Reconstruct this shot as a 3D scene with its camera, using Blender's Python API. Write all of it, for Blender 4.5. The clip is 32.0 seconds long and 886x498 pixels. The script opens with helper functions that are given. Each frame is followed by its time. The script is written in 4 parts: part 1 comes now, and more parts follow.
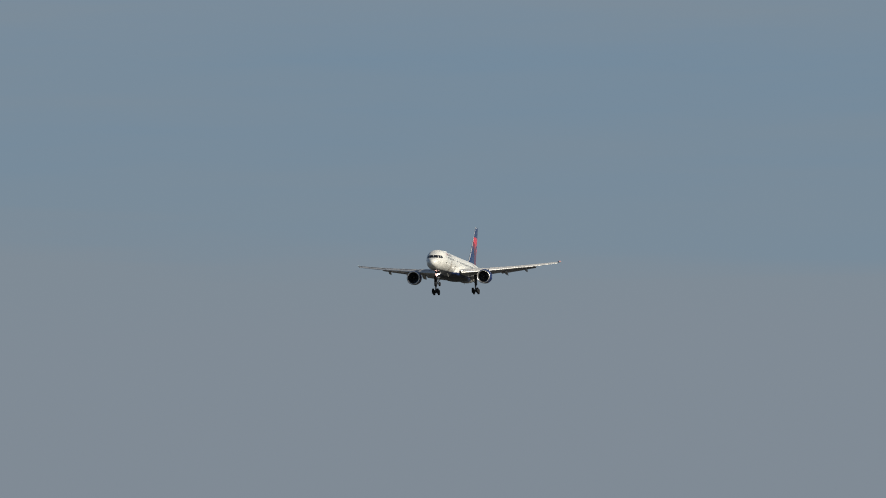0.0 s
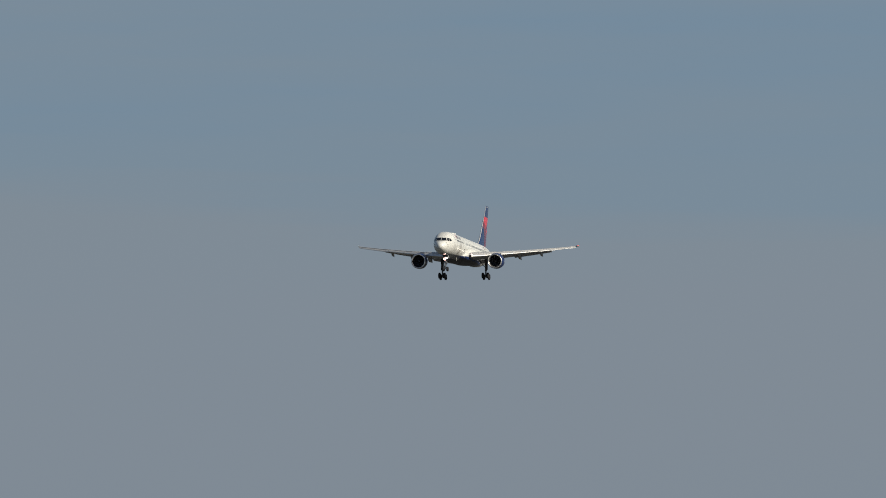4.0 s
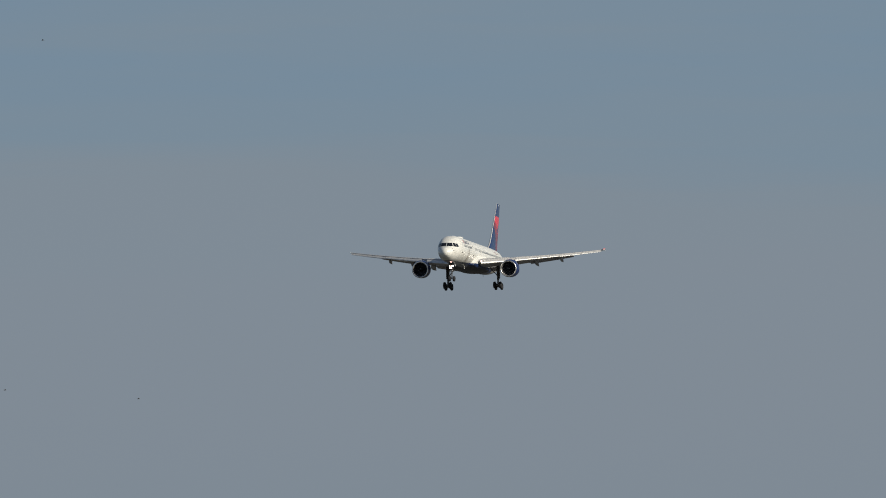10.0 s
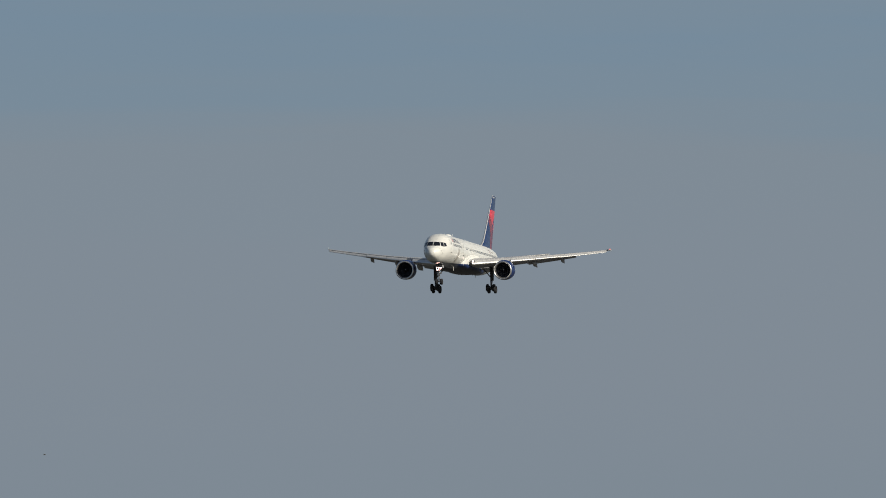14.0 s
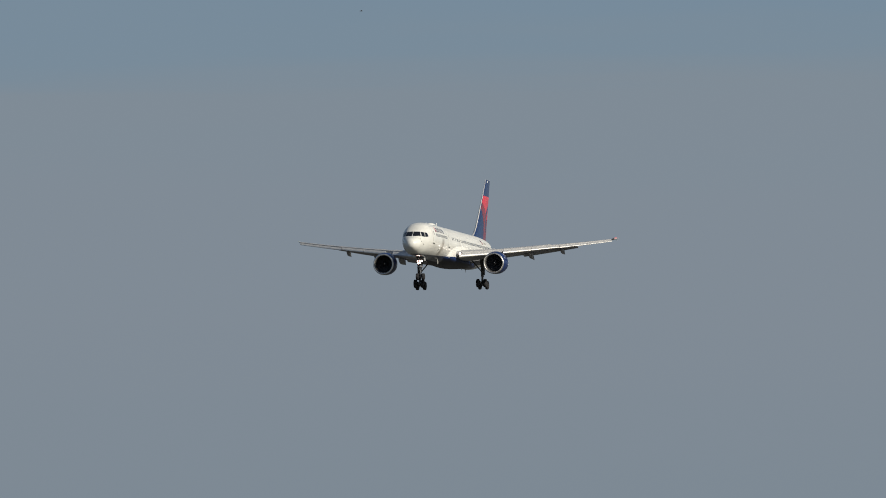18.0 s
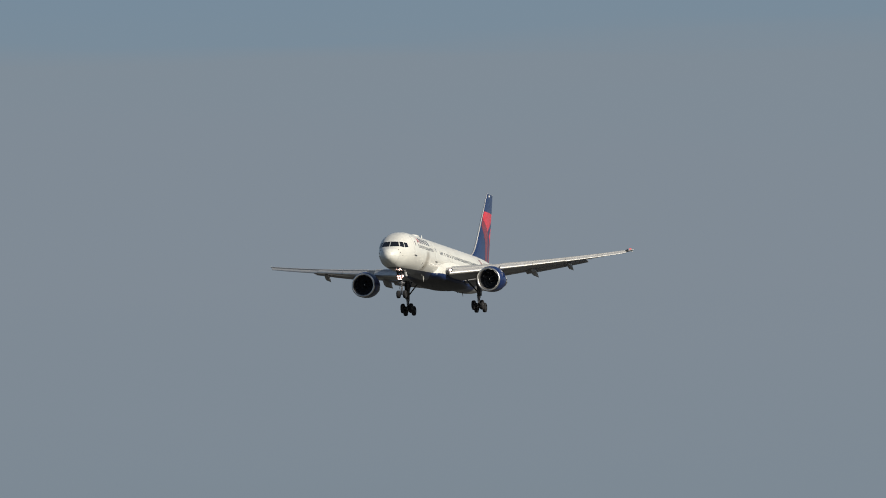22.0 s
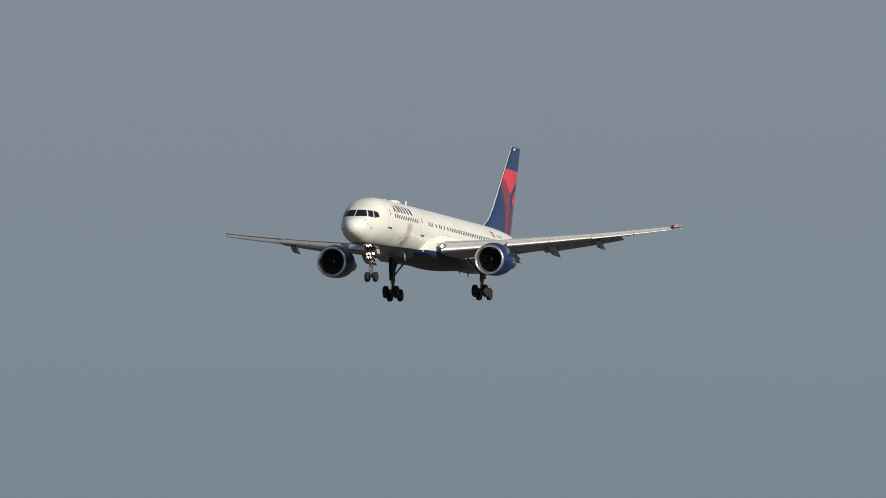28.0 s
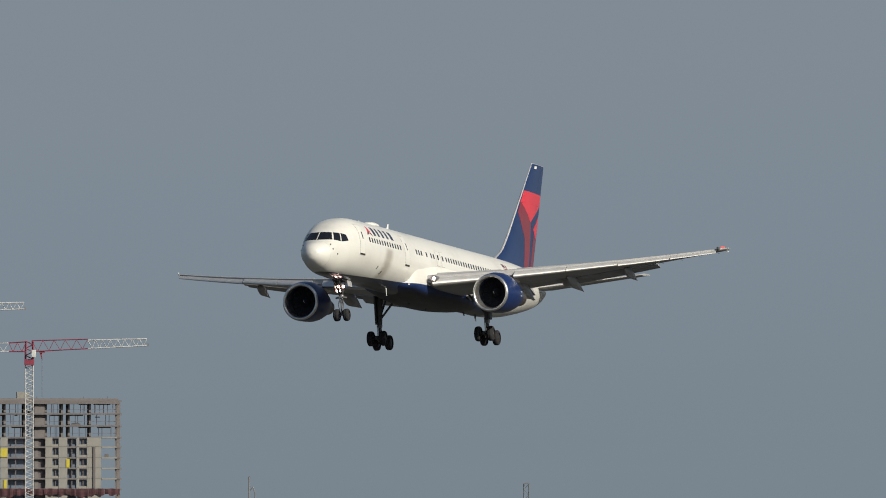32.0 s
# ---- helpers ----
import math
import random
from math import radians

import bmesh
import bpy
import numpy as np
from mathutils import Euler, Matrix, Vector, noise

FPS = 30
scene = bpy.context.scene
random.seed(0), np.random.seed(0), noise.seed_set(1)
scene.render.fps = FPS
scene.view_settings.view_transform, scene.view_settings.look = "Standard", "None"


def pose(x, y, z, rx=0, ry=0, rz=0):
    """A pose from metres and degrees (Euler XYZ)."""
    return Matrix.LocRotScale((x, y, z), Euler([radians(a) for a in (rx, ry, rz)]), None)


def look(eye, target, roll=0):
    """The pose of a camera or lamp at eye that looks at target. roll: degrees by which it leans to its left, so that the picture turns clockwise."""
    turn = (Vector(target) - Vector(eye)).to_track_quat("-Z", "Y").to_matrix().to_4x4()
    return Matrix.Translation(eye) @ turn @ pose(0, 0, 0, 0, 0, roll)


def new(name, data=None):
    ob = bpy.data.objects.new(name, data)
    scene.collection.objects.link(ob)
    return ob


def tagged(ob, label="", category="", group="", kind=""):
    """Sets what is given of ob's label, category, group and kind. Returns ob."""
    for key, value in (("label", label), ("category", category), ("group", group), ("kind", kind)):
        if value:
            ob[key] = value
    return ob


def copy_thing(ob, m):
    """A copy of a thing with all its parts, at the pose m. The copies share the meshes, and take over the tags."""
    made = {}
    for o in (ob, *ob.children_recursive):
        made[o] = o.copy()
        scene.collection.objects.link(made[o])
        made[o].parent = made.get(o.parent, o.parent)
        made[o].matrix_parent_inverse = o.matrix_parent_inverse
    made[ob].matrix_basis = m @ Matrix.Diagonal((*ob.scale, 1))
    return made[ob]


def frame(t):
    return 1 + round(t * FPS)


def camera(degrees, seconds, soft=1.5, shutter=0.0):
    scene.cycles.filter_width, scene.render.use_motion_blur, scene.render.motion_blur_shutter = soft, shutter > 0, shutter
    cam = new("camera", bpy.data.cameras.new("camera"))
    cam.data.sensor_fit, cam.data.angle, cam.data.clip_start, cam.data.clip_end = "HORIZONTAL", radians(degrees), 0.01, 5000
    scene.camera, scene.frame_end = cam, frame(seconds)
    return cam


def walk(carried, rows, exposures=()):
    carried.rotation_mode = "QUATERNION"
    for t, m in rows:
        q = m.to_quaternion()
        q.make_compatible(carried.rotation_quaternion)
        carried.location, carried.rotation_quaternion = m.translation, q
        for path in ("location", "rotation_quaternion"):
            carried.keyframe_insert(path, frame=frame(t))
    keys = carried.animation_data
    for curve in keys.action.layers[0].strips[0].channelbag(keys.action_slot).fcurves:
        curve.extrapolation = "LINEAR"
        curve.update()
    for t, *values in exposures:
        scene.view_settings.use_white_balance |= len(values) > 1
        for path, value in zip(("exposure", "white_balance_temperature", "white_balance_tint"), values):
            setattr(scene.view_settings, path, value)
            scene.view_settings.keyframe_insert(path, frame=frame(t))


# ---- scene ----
# One long-lens camera on a raised stand turns to follow an airliner on its final approach.
EYE_HEIGHT = 12.0


def aim(pan, tilt):
    """The camera's pose on its stand: degrees turned to the left and up."""
    return pose(0, 0, EYE_HEIGHT, 90 + tilt, 0, pan)


cam = camera(2.958, 32.0, soft=0.98)
walk(cam, [
    (0, aim(6.1638, 2.2709)), (0.5, aim(6.1846, 2.2544)), (1, aim(6.2258, 2.2083)), (1.5, aim(6.2754, 2.1644)),
    (2, aim(6.3368, 2.1496)), (2.5, aim(6.4283, 2.1646)), (3, aim(6.5506, 2.1574)), (3.5, aim(6.6547, 2.1541)),
    (4.5, aim(6.8043, 2.1226)), (5.5, aim(6.9538, 2.0910)), (6, aim(7.0981, 2.0880)), (6.5, aim(7.1910, 2.0819)),
    (7, aim(7.2346, 2.0741)), (7.5, aim(7.2806, 2.0563)), (8, aim(7.3631, 2.0453)), (8.5, aim(7.4654, 2.0241)),
    (9, aim(7.5565, 2.0212)), (9.5, aim(7.6827, 2.0186)), (10, aim(7.7924, 2.0266)), (10.5, aim(7.8557, 2.0323)),
    (11, aim(7.9224, 2.0132)), (11.5, aim(8.0418, 1.9957)), (12, aim(8.2007, 1.9804)), (12.5, aim(8.3234, 1.9511)),
    (13, aim(8.4106, 1.9307)), (13.5, aim(8.5130, 1.9309)), (14, aim(8.6386, 1.9082)), (14.5, aim(8.7648, 1.9013)),
    (15.5, aim(9.0162, 1.8516)), (16.5, aim(9.2676, 1.8018)), (17, aim(9.3955, 1.7822)), (17.5, aim(9.5275, 1.7404)),
    (18, aim(9.6949, 1.7335)), (18.5, aim(9.8779, 1.7352)), (19, aim(10.0586, 1.7485)), (19.5, aim(10.2025, 1.7303)),
    (20, aim(10.3644, 1.6947)), (20.5, aim(10.5526, 1.6679)), (21, aim(10.7499, 1.6590)), (21.5, aim(10.9277, 1.6307)),
    (22, aim(11.0828, 1.6009)), (22.5, aim(11.2711, 1.5700)), (23, aim(11.4701, 1.5116)), (23.5, aim(11.6813, 1.4417)),
    (24, aim(11.8923, 1.3876)), (24.5, aim(12.1561, 1.3721)), (25, aim(12.4432, 1.3514)), (25.5, aim(12.7245, 1.3128)),
    (26.5, aim(13.2850, 1.2214)), (27.5, aim(13.8455, 1.1301)), (28, aim(14.1735, 1.0908)), (28.5, aim(14.4854, 1.0617)),
    (29, aim(14.8276, 1.0401)), (29.5, aim(15.2227, 1.0197)), (30, aim(15.6522, 1.0108)), (30.5, aim(16.1078, 0.9577)),
    (31, aim(16.5508, 0.9084)), (31.5, aim(16.9618, 0.8556)), (31.6, aim(17.0385, 0.8341)), (31.7, aim(17.1186, 0.8114)),
    (31.8, aim(17.2054, 0.7926)), (31.9, aim(17.2941, 0.7727)), (32, aim(17.3836, 0.7585)),
])

# ---- light: low afternoon sun behind the camera's right shoulder, hazy sky ----
SUN_TURN, SUN_RISE = 66.0, 29.0   # degrees from straight behind the camera to the right; above the horizon
to_sun = Vector((math.sin(radians(SUN_TURN)) * math.cos(radians(SUN_RISE)),
                 -math.cos(radians(SUN_TURN)) * math.cos(radians(SUN_RISE)), math.sin(radians(SUN_RISE))))
sun = new("sun", bpy.data.lights.new("sun", "SUN"))
sun.data.energy, sun.data.angle, sun.data.color = 4.05, radians(0.5), (1.0, 0.942, 0.815)
sun.matrix_world = look(to_sun * 50, (0, 0, 0))

world = bpy.data.worlds.new("sky")
scene.world = world
world.use_nodes = True
wt = world.node_tree
wt.nodes.clear()


def wnode(kind, **sets):
    n = wt.nodes.new(kind)
    for key, value in sets.items():
        n.inputs[key].default_value = value
    return n


sky = wt.nodes.new("ShaderNodeTexSky")
sky.sky_type, sky.sun_disc = "NISHITA", False
sky.sun_elevation, sky.sun_rotation = radians(SUN_RISE), math.atan2(to_sun.x, to_sun.y)
sky.air_density, sky.dust_density = 1.0, 2.0
way = wt.nodes.new("ShaderNodeTexCoord")
split = wt.nodes.new("ShaderNodeSeparateXYZ")
wt.links.new(way.outputs["Generated"], split.inputs[0])
# thin stratified haze low over the horizon, bluer clear air above it, faint level streaks of cloud
stretch = wt.nodes.new("ShaderNodeMapping")
stretch.inputs["Scale"].default_value = (9, 9, 150)
wt.links.new(way.outputs["Generated"], stretch.inputs[0])
streak = wnode("ShaderNodeTexNoise", Scale=1.0, Detail=4.0, Roughness=0.55)
wt.links.new(stretch.outputs[0], streak.inputs["Vector"])
low = wt.nodes.new("ShaderNodeMath")
low.operation = "MULTIPLY_ADD"
low.inputs[1].default_value, low.inputs[2].default_value = 0.012, -0.006
wt.links.new(streak.outputs["Fac"], low.inputs[0])
height = wt.nodes.new("ShaderNodeMath")
wt.links.new(split.outputs["Z"], height.inputs[0])
wt.links.new(low.outputs[0], height.inputs[1])
bands = wt.nodes.new("ShaderNodeMapRange")
bands.inputs["From Min"].default_value, bands.inputs["From Max"].default_value = -0.02, 0.08
wt.links.new(height.outputs[0], bands.inputs["Value"])
ramp = wt.nodes.new("ShaderNodeValToRGB")
stops = ((0.0, (0.172, 0.214, 0.253)), (0.20, (0.195, 0.239, 0.279)), (0.34, (0.210, 0.256, 0.302)), (0.46, (0.221, 0.262, 0.308)), (0.54, (0.221, 0.264, 0.311)),
         (0.583, (0.217, 0.265, 0.313)), (0.606, (0.195, 0.264, 0.330)), (0.70, (0.180, 0.261, 0.344)), (1.0, (0.20, 0.275, 0.37)))
while len(ramp.color_ramp.elements) < len(stops):
    ramp.color_ramp.elements.new(0.5)
for stop, (place, shade) in zip(ramp.color_ramp.elements, stops):
    stop.position, stop.color = place, (*shade, 1)
wt.links.new(bands.outputs[0], ramp.inputs[0])
# pale level sheets of thin cloud in the bluer air
sheet_place = wt.nodes.new("ShaderNodeMapping")
sheet_place.inputs["Scale"].default_value, sheet_place.inputs["Rotation"].default_value = (14, 14, 150), (0.012, 0.03, 0)
wt.links.new(way.outputs["Generated"], sheet_place.inputs[0])
sheet = wnode("ShaderNodeTexNoise", Scale=1.0, Detail=5.0, Roughness=0.55)
wt.links.new(sheet_place.outputs[0], sheet.inputs["Vector"])
sheet_range = wt.nodes.new("ShaderNodeMapRange")
sheet_range.inputs["From Min"].default_value, sheet_range.inputs["From Max"].default_value = 0.38, 0.64
sheet_range.inputs["To Max"].default_value = 0.65
wt.links.new(sheet.outputs["Fac"], sheet_range.inputs["Value"])
thin = wt.nodes.new("ShaderNodeMix")
thin.data_type = "RGBA"
thin.inputs["B"].default_value = (0.220, 0.268, 0.312, 1)
above = wt.nodes.new("ShaderNodeMapRange")
above.interpolation_type = "SMOOTHSTEP"
above.inputs["From Min"].default_value, above.inputs["From Max"].default_value = 0.0385, 0.0455
wt.links.new(split.outputs["Z"], above.inputs["Value"])
cover = wt.nodes.new("ShaderNodeMath")
cover.operation = "MULTIPLY"
wt.links.new(above.outputs[0], cover.inputs[0])
wt.links.new(sheet_range.outputs[0], cover.inputs[1])
wt.links.new(cover.outputs[0], thin.inputs["Factor"])
wt.links.new(ramp.outputs[0], thin.inputs["A"])
haze = wnode("ShaderNodeBackground", Strength=0.98)
wt.links.new(thin.outputs["Result"], haze.inputs["Color"])
clear = wnode("ShaderNodeBackground", Strength=0.06)
wt.links.new(sky.outputs[0], clear.inputs["Color"])
veil = wt.nodes.new("ShaderNodeMapRange")
veil.interpolation_type = "SMOOTHSTEP"
veil.inputs["From Min"].default_value, veil.inputs["From Max"].default_value = 0.06, 0.35
wt.links.new(split.outputs["Z"], veil.inputs["Value"])
both = wt.nodes.new("ShaderNodeMixShader")
wt.links.new(veil.outputs[0], both.inputs[0])
wt.links.new(haze.outputs[0], both.inputs[1])
wt.links.new(clear.outputs[0], both.inputs[2])
out = wt.nodes.new("ShaderNodeOutputWorld")
wt.links.new(both.outputs[0], out.inputs[0])


# ---- materials ----
def material(name, color, rough=0.5, metal=0.0, vary=0.12, size=1.0, bump=0.0, stretch=(1, 1, 1), coat=0.0, emit=None, power=0.0, fine=30.0):
    """A painted, metal or mineral surface: its colour varied by broad stains and fine grain."""
    m = bpy.data.materials.new(name)
    m.use_nodes = True
    nt = m.node_tree
    b = nt.nodes["Principled BSDF"]
    b.inputs["Roughness"].default_value, b.inputs["Metallic"].default_value = rough, metal
    b.inputs["Coat Weight"].default_value = coat
    b.inputs["Coat Roughness"].default_value = 0.08
    if emit:
        b.inputs["Emission Color"].default_value, b.inputs["Emission Strength"].default_value = (*emit, 1), power
    place = nt.nodes.new("ShaderNodeTexCoord")
    spread = nt.nodes.new("ShaderNodeMapping")
    spread.inputs["Scale"].default_value = stretch
    nt.links.new(place.outputs["Object"], spread.inputs[0])
    broad, grain = nt.nodes.new("ShaderNodeTexNoise"), nt.nodes.new("ShaderNodeTexNoise")
    broad.inputs["Scale"].default_value, grain.inputs["Scale"].default_value = size, size * fine
    broad.inputs["Detail"].default_value = 5
    nt.links.new(spread.outputs[0], broad.inputs["Vector"])
    nt.links.new(spread.outputs[0], grain.inputs["Vector"])
    blend = nt.nodes.new("ShaderNodeMath")
    blend.operation = "MULTIPLY_ADD"
    blend.inputs[1].default_value = 0.3
    nt.links.new(grain.outputs["Fac"], blend.inputs[0])
    nt.links.new(broad.outputs["Fac"], blend.inputs[2])
    reach = nt.nodes.new("ShaderNodeMapRange")
    reach.inputs["From Min"].default_value, reach.inputs["From Max"].default_value = 0.35, 0.95
    reach.inputs["To Min"].default_value, reach.inputs["To Max"].default_value = 1 - vary, 1 + vary * 0.5
    nt.links.new(blend.outputs[0], reach.inputs["Value"])
    scaled = nt.nodes.new("ShaderNodeVectorMath")
    scaled.operation = "SCALE"
    scaled.inputs[0].default_value = color
    nt.links.new(reach.outputs[0], scaled.inputs["Scale"])
    nt.links.new(scaled.outputs[0], b.inputs["Base Color"])
    if bump:
        relief = nt.nodes.new("ShaderNodeBump")
        relief.inputs["Strength"].default_value, relief.inputs["Distance"].default_value = bump, 0.02
        nt.links.new(grain.outputs["Fac"], relief.inputs["Height"])
        nt.links.new(relief.outputs[0], b.inputs["Normal"])
    return m


NOSE = 21.0     # the tip of the nose, metres ahead of the aircraft's origin
WHITE, BLUE = (0.765, 0.757, 0.705), (0.012, 0.032, 0.115)


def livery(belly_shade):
    """Gloss white over a dark blue belly with a level border, shade put into its front and underside, a sooty streak
    low on the sides ahead of the wing.
    """
    m = material("fuselage_paint", WHITE, 0.36, 0, 0.06, 0.5, coat=0.28, stretch=(1, 0.3, 1))
    nt = m.node_tree
    b = nt.nodes["Principled BSDF"]
    white = b.inputs["Base Color"].links[0].from_socket
    place = nt.nodes.new("ShaderNodeTexCoord")
    xyz = nt.nodes.new("ShaderNodeSeparateXYZ")
    nt.links.new(place.outputs["Object"], xyz.inputs[0])

    def step(socket, lo, hi, smooth=False):
        n = nt.nodes.new("ShaderNodeMapRange")
        n.interpolation_type = "SMOOTHSTEP" if smooth else "LINEAR"
        n.inputs["From Min"].default_value, n.inputs["From Max"].default_value = lo, hi
        nt.links.new(socket, n.inputs["Value"])
        return n.outputs[0]

    def times(p, q):
        n = nt.nodes.new("ShaderNodeMath")
        n.operation = "MULTIPLY"
        nt.links.new(p, n.inputs[0])
        nt.links.new(q, n.inputs[1])
        return n.outputs[0]

    def mixed(fac, p, color):
        n = nt.nodes.new("ShaderNodeMix")
        n.data_type = "RGBA"
        nt.links.new(fac, n.inputs["Factor"])
        nt.links.new(p, n.inputs["A"])
        n.inputs["B"].default_value = (*color, 1)
        return n.outputs["Result"]

    dip = step(xyz.outputs["Y"], 4.5, 17.0)
    border = nt.nodes.new("ShaderNodeMath")
    border.operation = "MULTIPLY_ADD"
    border.inputs[1].default_value = 0.38
    nt.links.new(dip, border.inputs[0])
    nt.links.new(xyz.outputs["Z"], border.inputs[2])
    belly = times(step(border.outputs[0], -1.44, -1.46), step(xyz.outputs["Y"], -13.0, -12.0))
    lean = nt.nodes.new("ShaderNodeMath")
    lean.operation = "MULTIPLY_ADD"
    lean.inputs[1].default_value = 0.35
    nt.links.new(xyz.outputs["Z"], lean.inputs[0])
    nt.links.new(xyz.outputs["Y"], lean.inputs[2])
    soot = times(times(step(lean.outputs[0], 9.75, 10.7, True), step(lean.outputs[0], 11.9, 11.0, True)),
                 times(step(xyz.outputs["Z"], 0.45, 0.1, True), step(xyz.outputs["X"], -0.9, -1.3)))
    faint = nt.nodes.new("ShaderNodeMath")
    faint.operation = "MULTIPLY"
    faint.inputs[1].default_value = 0.55
    nt.links.new(soot, faint.inputs[0])
    def math_node(op, socket, value):
        n = nt.nodes.new("ShaderNodeMath")
        n.operation = op
        nt.links.new(socket, n.inputs[0])
        n.inputs[1].default_value = value
        return n.outputs[0]

    # hoop and lengthwise plate joints, thin grey lines of dirt
    hoops = step(math_node("PINGPONG", xyz.outputs["Y"], 1.27), 0.03, 0.012)
    planks = nt.nodes.new("ShaderNodeMath")
    planks.operation = "MAXIMUM"
    nt.links.new(hoops, planks.inputs[0])
    nt.links.new(step(math_node("PINGPONG", math_node("ADD", xyz.outputs["Z"], 0.12), 0.62), 0.022, 0.008), planks.inputs[1])
    # grime that runs down the sides and back along the hull
    place_runs = nt.nodes.new("ShaderNodeMapping")
    place_runs.inputs["Scale"].default_value = (0.5, 0.35, 0.6)
    nt.links.new(place.outputs["Object"], place_runs.inputs[0])
    runs = nt.nodes.new("ShaderNodeTexNoise")
    runs.inputs["Scale"].default_value, runs.inputs["Detail"].default_value, runs.inputs["Roughness"].default_value = 1.0, 6.0, 0.65
    nt.links.new(place_runs.outputs[0], runs.inputs["Vector"])
    grime = math_node("MULTIPLY", step(runs.outputs["Fac"], 0.45, 0.72, True), 0.22)
    dirty = mixed(grime, white, (0.42, 0.39, 0.34))
    lined = mixed(math_node("MULTIPLY", planks.outputs[0], 0.05), dirty, (0.30, 0.29, 0.27))
    stained = mixed(faint.outputs[0], lined, (0.22, 0.18, 0.13))
    # blue darkened ahead of the wing: shade and soot mixed into its colour
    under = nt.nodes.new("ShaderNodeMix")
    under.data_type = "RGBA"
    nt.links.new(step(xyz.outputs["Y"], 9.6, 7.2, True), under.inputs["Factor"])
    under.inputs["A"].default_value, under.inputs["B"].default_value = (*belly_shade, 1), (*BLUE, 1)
    whole = nt.nodes.new("ShaderNodeMix")
    whole.data_type = "RGBA"
    nt.links.new(belly, whole.inputs["Factor"])
    nt.links.new(stained, whole.inputs["A"])
    # brown patches of oil and dust low on the belly
    place_oil = nt.nodes.new("ShaderNodeMapping")
    place_oil.inputs["Scale"].default_value = (1.6, 0.55, 1.2)
    nt.links.new(place.outputs["Object"], place_oil.inputs[0])
    oil = nt.nodes.new("ShaderNodeTexNoise")
    oil.inputs["Scale"].default_value, oil.inputs["Detail"].default_value, oil.inputs["Roughness"].default_value = 1.0, 6.0, 0.7
    nt.links.new(place_oil.outputs[0], oil.inputs["Vector"])
    patchy = math_node("MULTIPLY", times(step(oil.outputs["Fac"], 0.46, 0.66, True), step(xyz.outputs["Z"], -1.75, -2.05, True)), 0.75)
    # lower belly darkened further, its underside shade put into the paint
    shaded_keel = mixed(step(xyz.outputs["Z"], -1.82, -2.06, True), under.outputs["Result"], (0.017, 0.018, 0.027))
    oiled = mixed(patchy, shaded_keel, (0.046, 0.045, 0.047))
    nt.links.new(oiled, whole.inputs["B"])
    nt.links.new(whole.outputs["Result"], b.inputs["Base Color"])
    # the belly paint is the glossier of the two
    gloss = nt.nodes.new("ShaderNodeMapRange")
    gloss.inputs["To Min"].default_value, gloss.inputs["To Max"].default_value = 0.28, 1.0
    nt.links.new(times(belly, step(xyz.outputs["Y"], 11.0, 13.0)), gloss.inputs["Value"])
    nt.links.new(gloss.outputs[0], b.inputs["Coat Weight"])
    b.inputs["Coat Roughness"].default_value = 0.07
    return m


# darker front belly blue, with the shade there painted in
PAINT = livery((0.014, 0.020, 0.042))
FAIRING_PAINT = livery(BLUE)
FAIRING_PAINT.name = "fairing_paint"
fairing_coat = FAIRING_PAINT.node_tree.nodes["Principled BSDF"].inputs["Coat Weight"]
FAIRING_PAINT.node_tree.links.remove(fairing_coat.links[0])
fairing_coat.default_value = 0.05
FAIRING_PAINT.node_tree.nodes["Principled BSDF"].inputs["Roughness"].default_value = 0.5
BLUE_PAINT = material("blue_paint", (0.008, 0.025, 0.108), 0.33, 0, 0.15, 0.6, coat=0.12)
FIN_BLUE = material("fin_blue_paint", (0.013, 0.032, 0.105), 0.35, 0, 0.15, 0.6, coat=0.2)
RED_PAINT = material("bright_red_paint", (0.62, 0.035, 0.05), 0.35, 0, 0.1, 0.6, coat=0.2)
DARK_RED = material("dark_red_paint", (0.205, 0.026, 0.036), 0.35, 0, 0.12, 0.6, coat=0.2)
WHITE_PAINT = material("white_paint", WHITE, 0.35, 0, 0.06, 0.8, coat=0.2)
GREY_PAINT = material("wing_grey_paint", (0.39, 0.39, 0.395), 0.42, 0, 0.2, 0.9, stretch=(0.6, 2.0, 1))
FLAP_GREY = material("flap_grey_paint", (0.36, 0.36, 0.37), 0.45, 0, 0.25, 1.2, stretch=(2, 0.5, 1))
BRIGHT = material("bare_aluminium", (0.80, 0.785, 0.75), 0.40, 0.55, 0.18, 1.6, stretch=(1.2, 2.5, 1))
LIP = material("polished_inlet_metal", (0.74, 0.72, 0.69), 0.30, 0.9, 0.12, 2.0)
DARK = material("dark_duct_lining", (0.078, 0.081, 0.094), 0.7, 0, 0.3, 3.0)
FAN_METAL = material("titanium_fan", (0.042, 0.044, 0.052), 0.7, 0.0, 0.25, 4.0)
HOT_METAL = material("exhaust_metal", (0.20, 0.17, 0.14), 0.4, 0.8, 0.3, 3.0)
GLASS = material("dark_cockpit_glass", (0.012, 0.014, 0.018), 0.08, 0, 0.1, 2.0)
PANE = material("dark_cabin_pane", (0.028, 0.030, 0.036), 0.2, 0, 0.2, 2.0)
SEAM = material("door_seam_grey", (0.40, 0.385, 0.355), 0.5, 0, 0.2, 5.0)
FAINT_SEAM = material("faint_seam_grey", (0.56, 0.55, 0.51), 0.5, 0, 0.1, 5.0)
BLACK = material("black_trim", (0.02, 0.02, 0.02), 0.5, 0, 0.2, 5.0)
RUBBER = material("tyre_rubber", (0.032, 0.032, 0.035), 0.85, 0, 0.3, 6.0, bump=0.3)
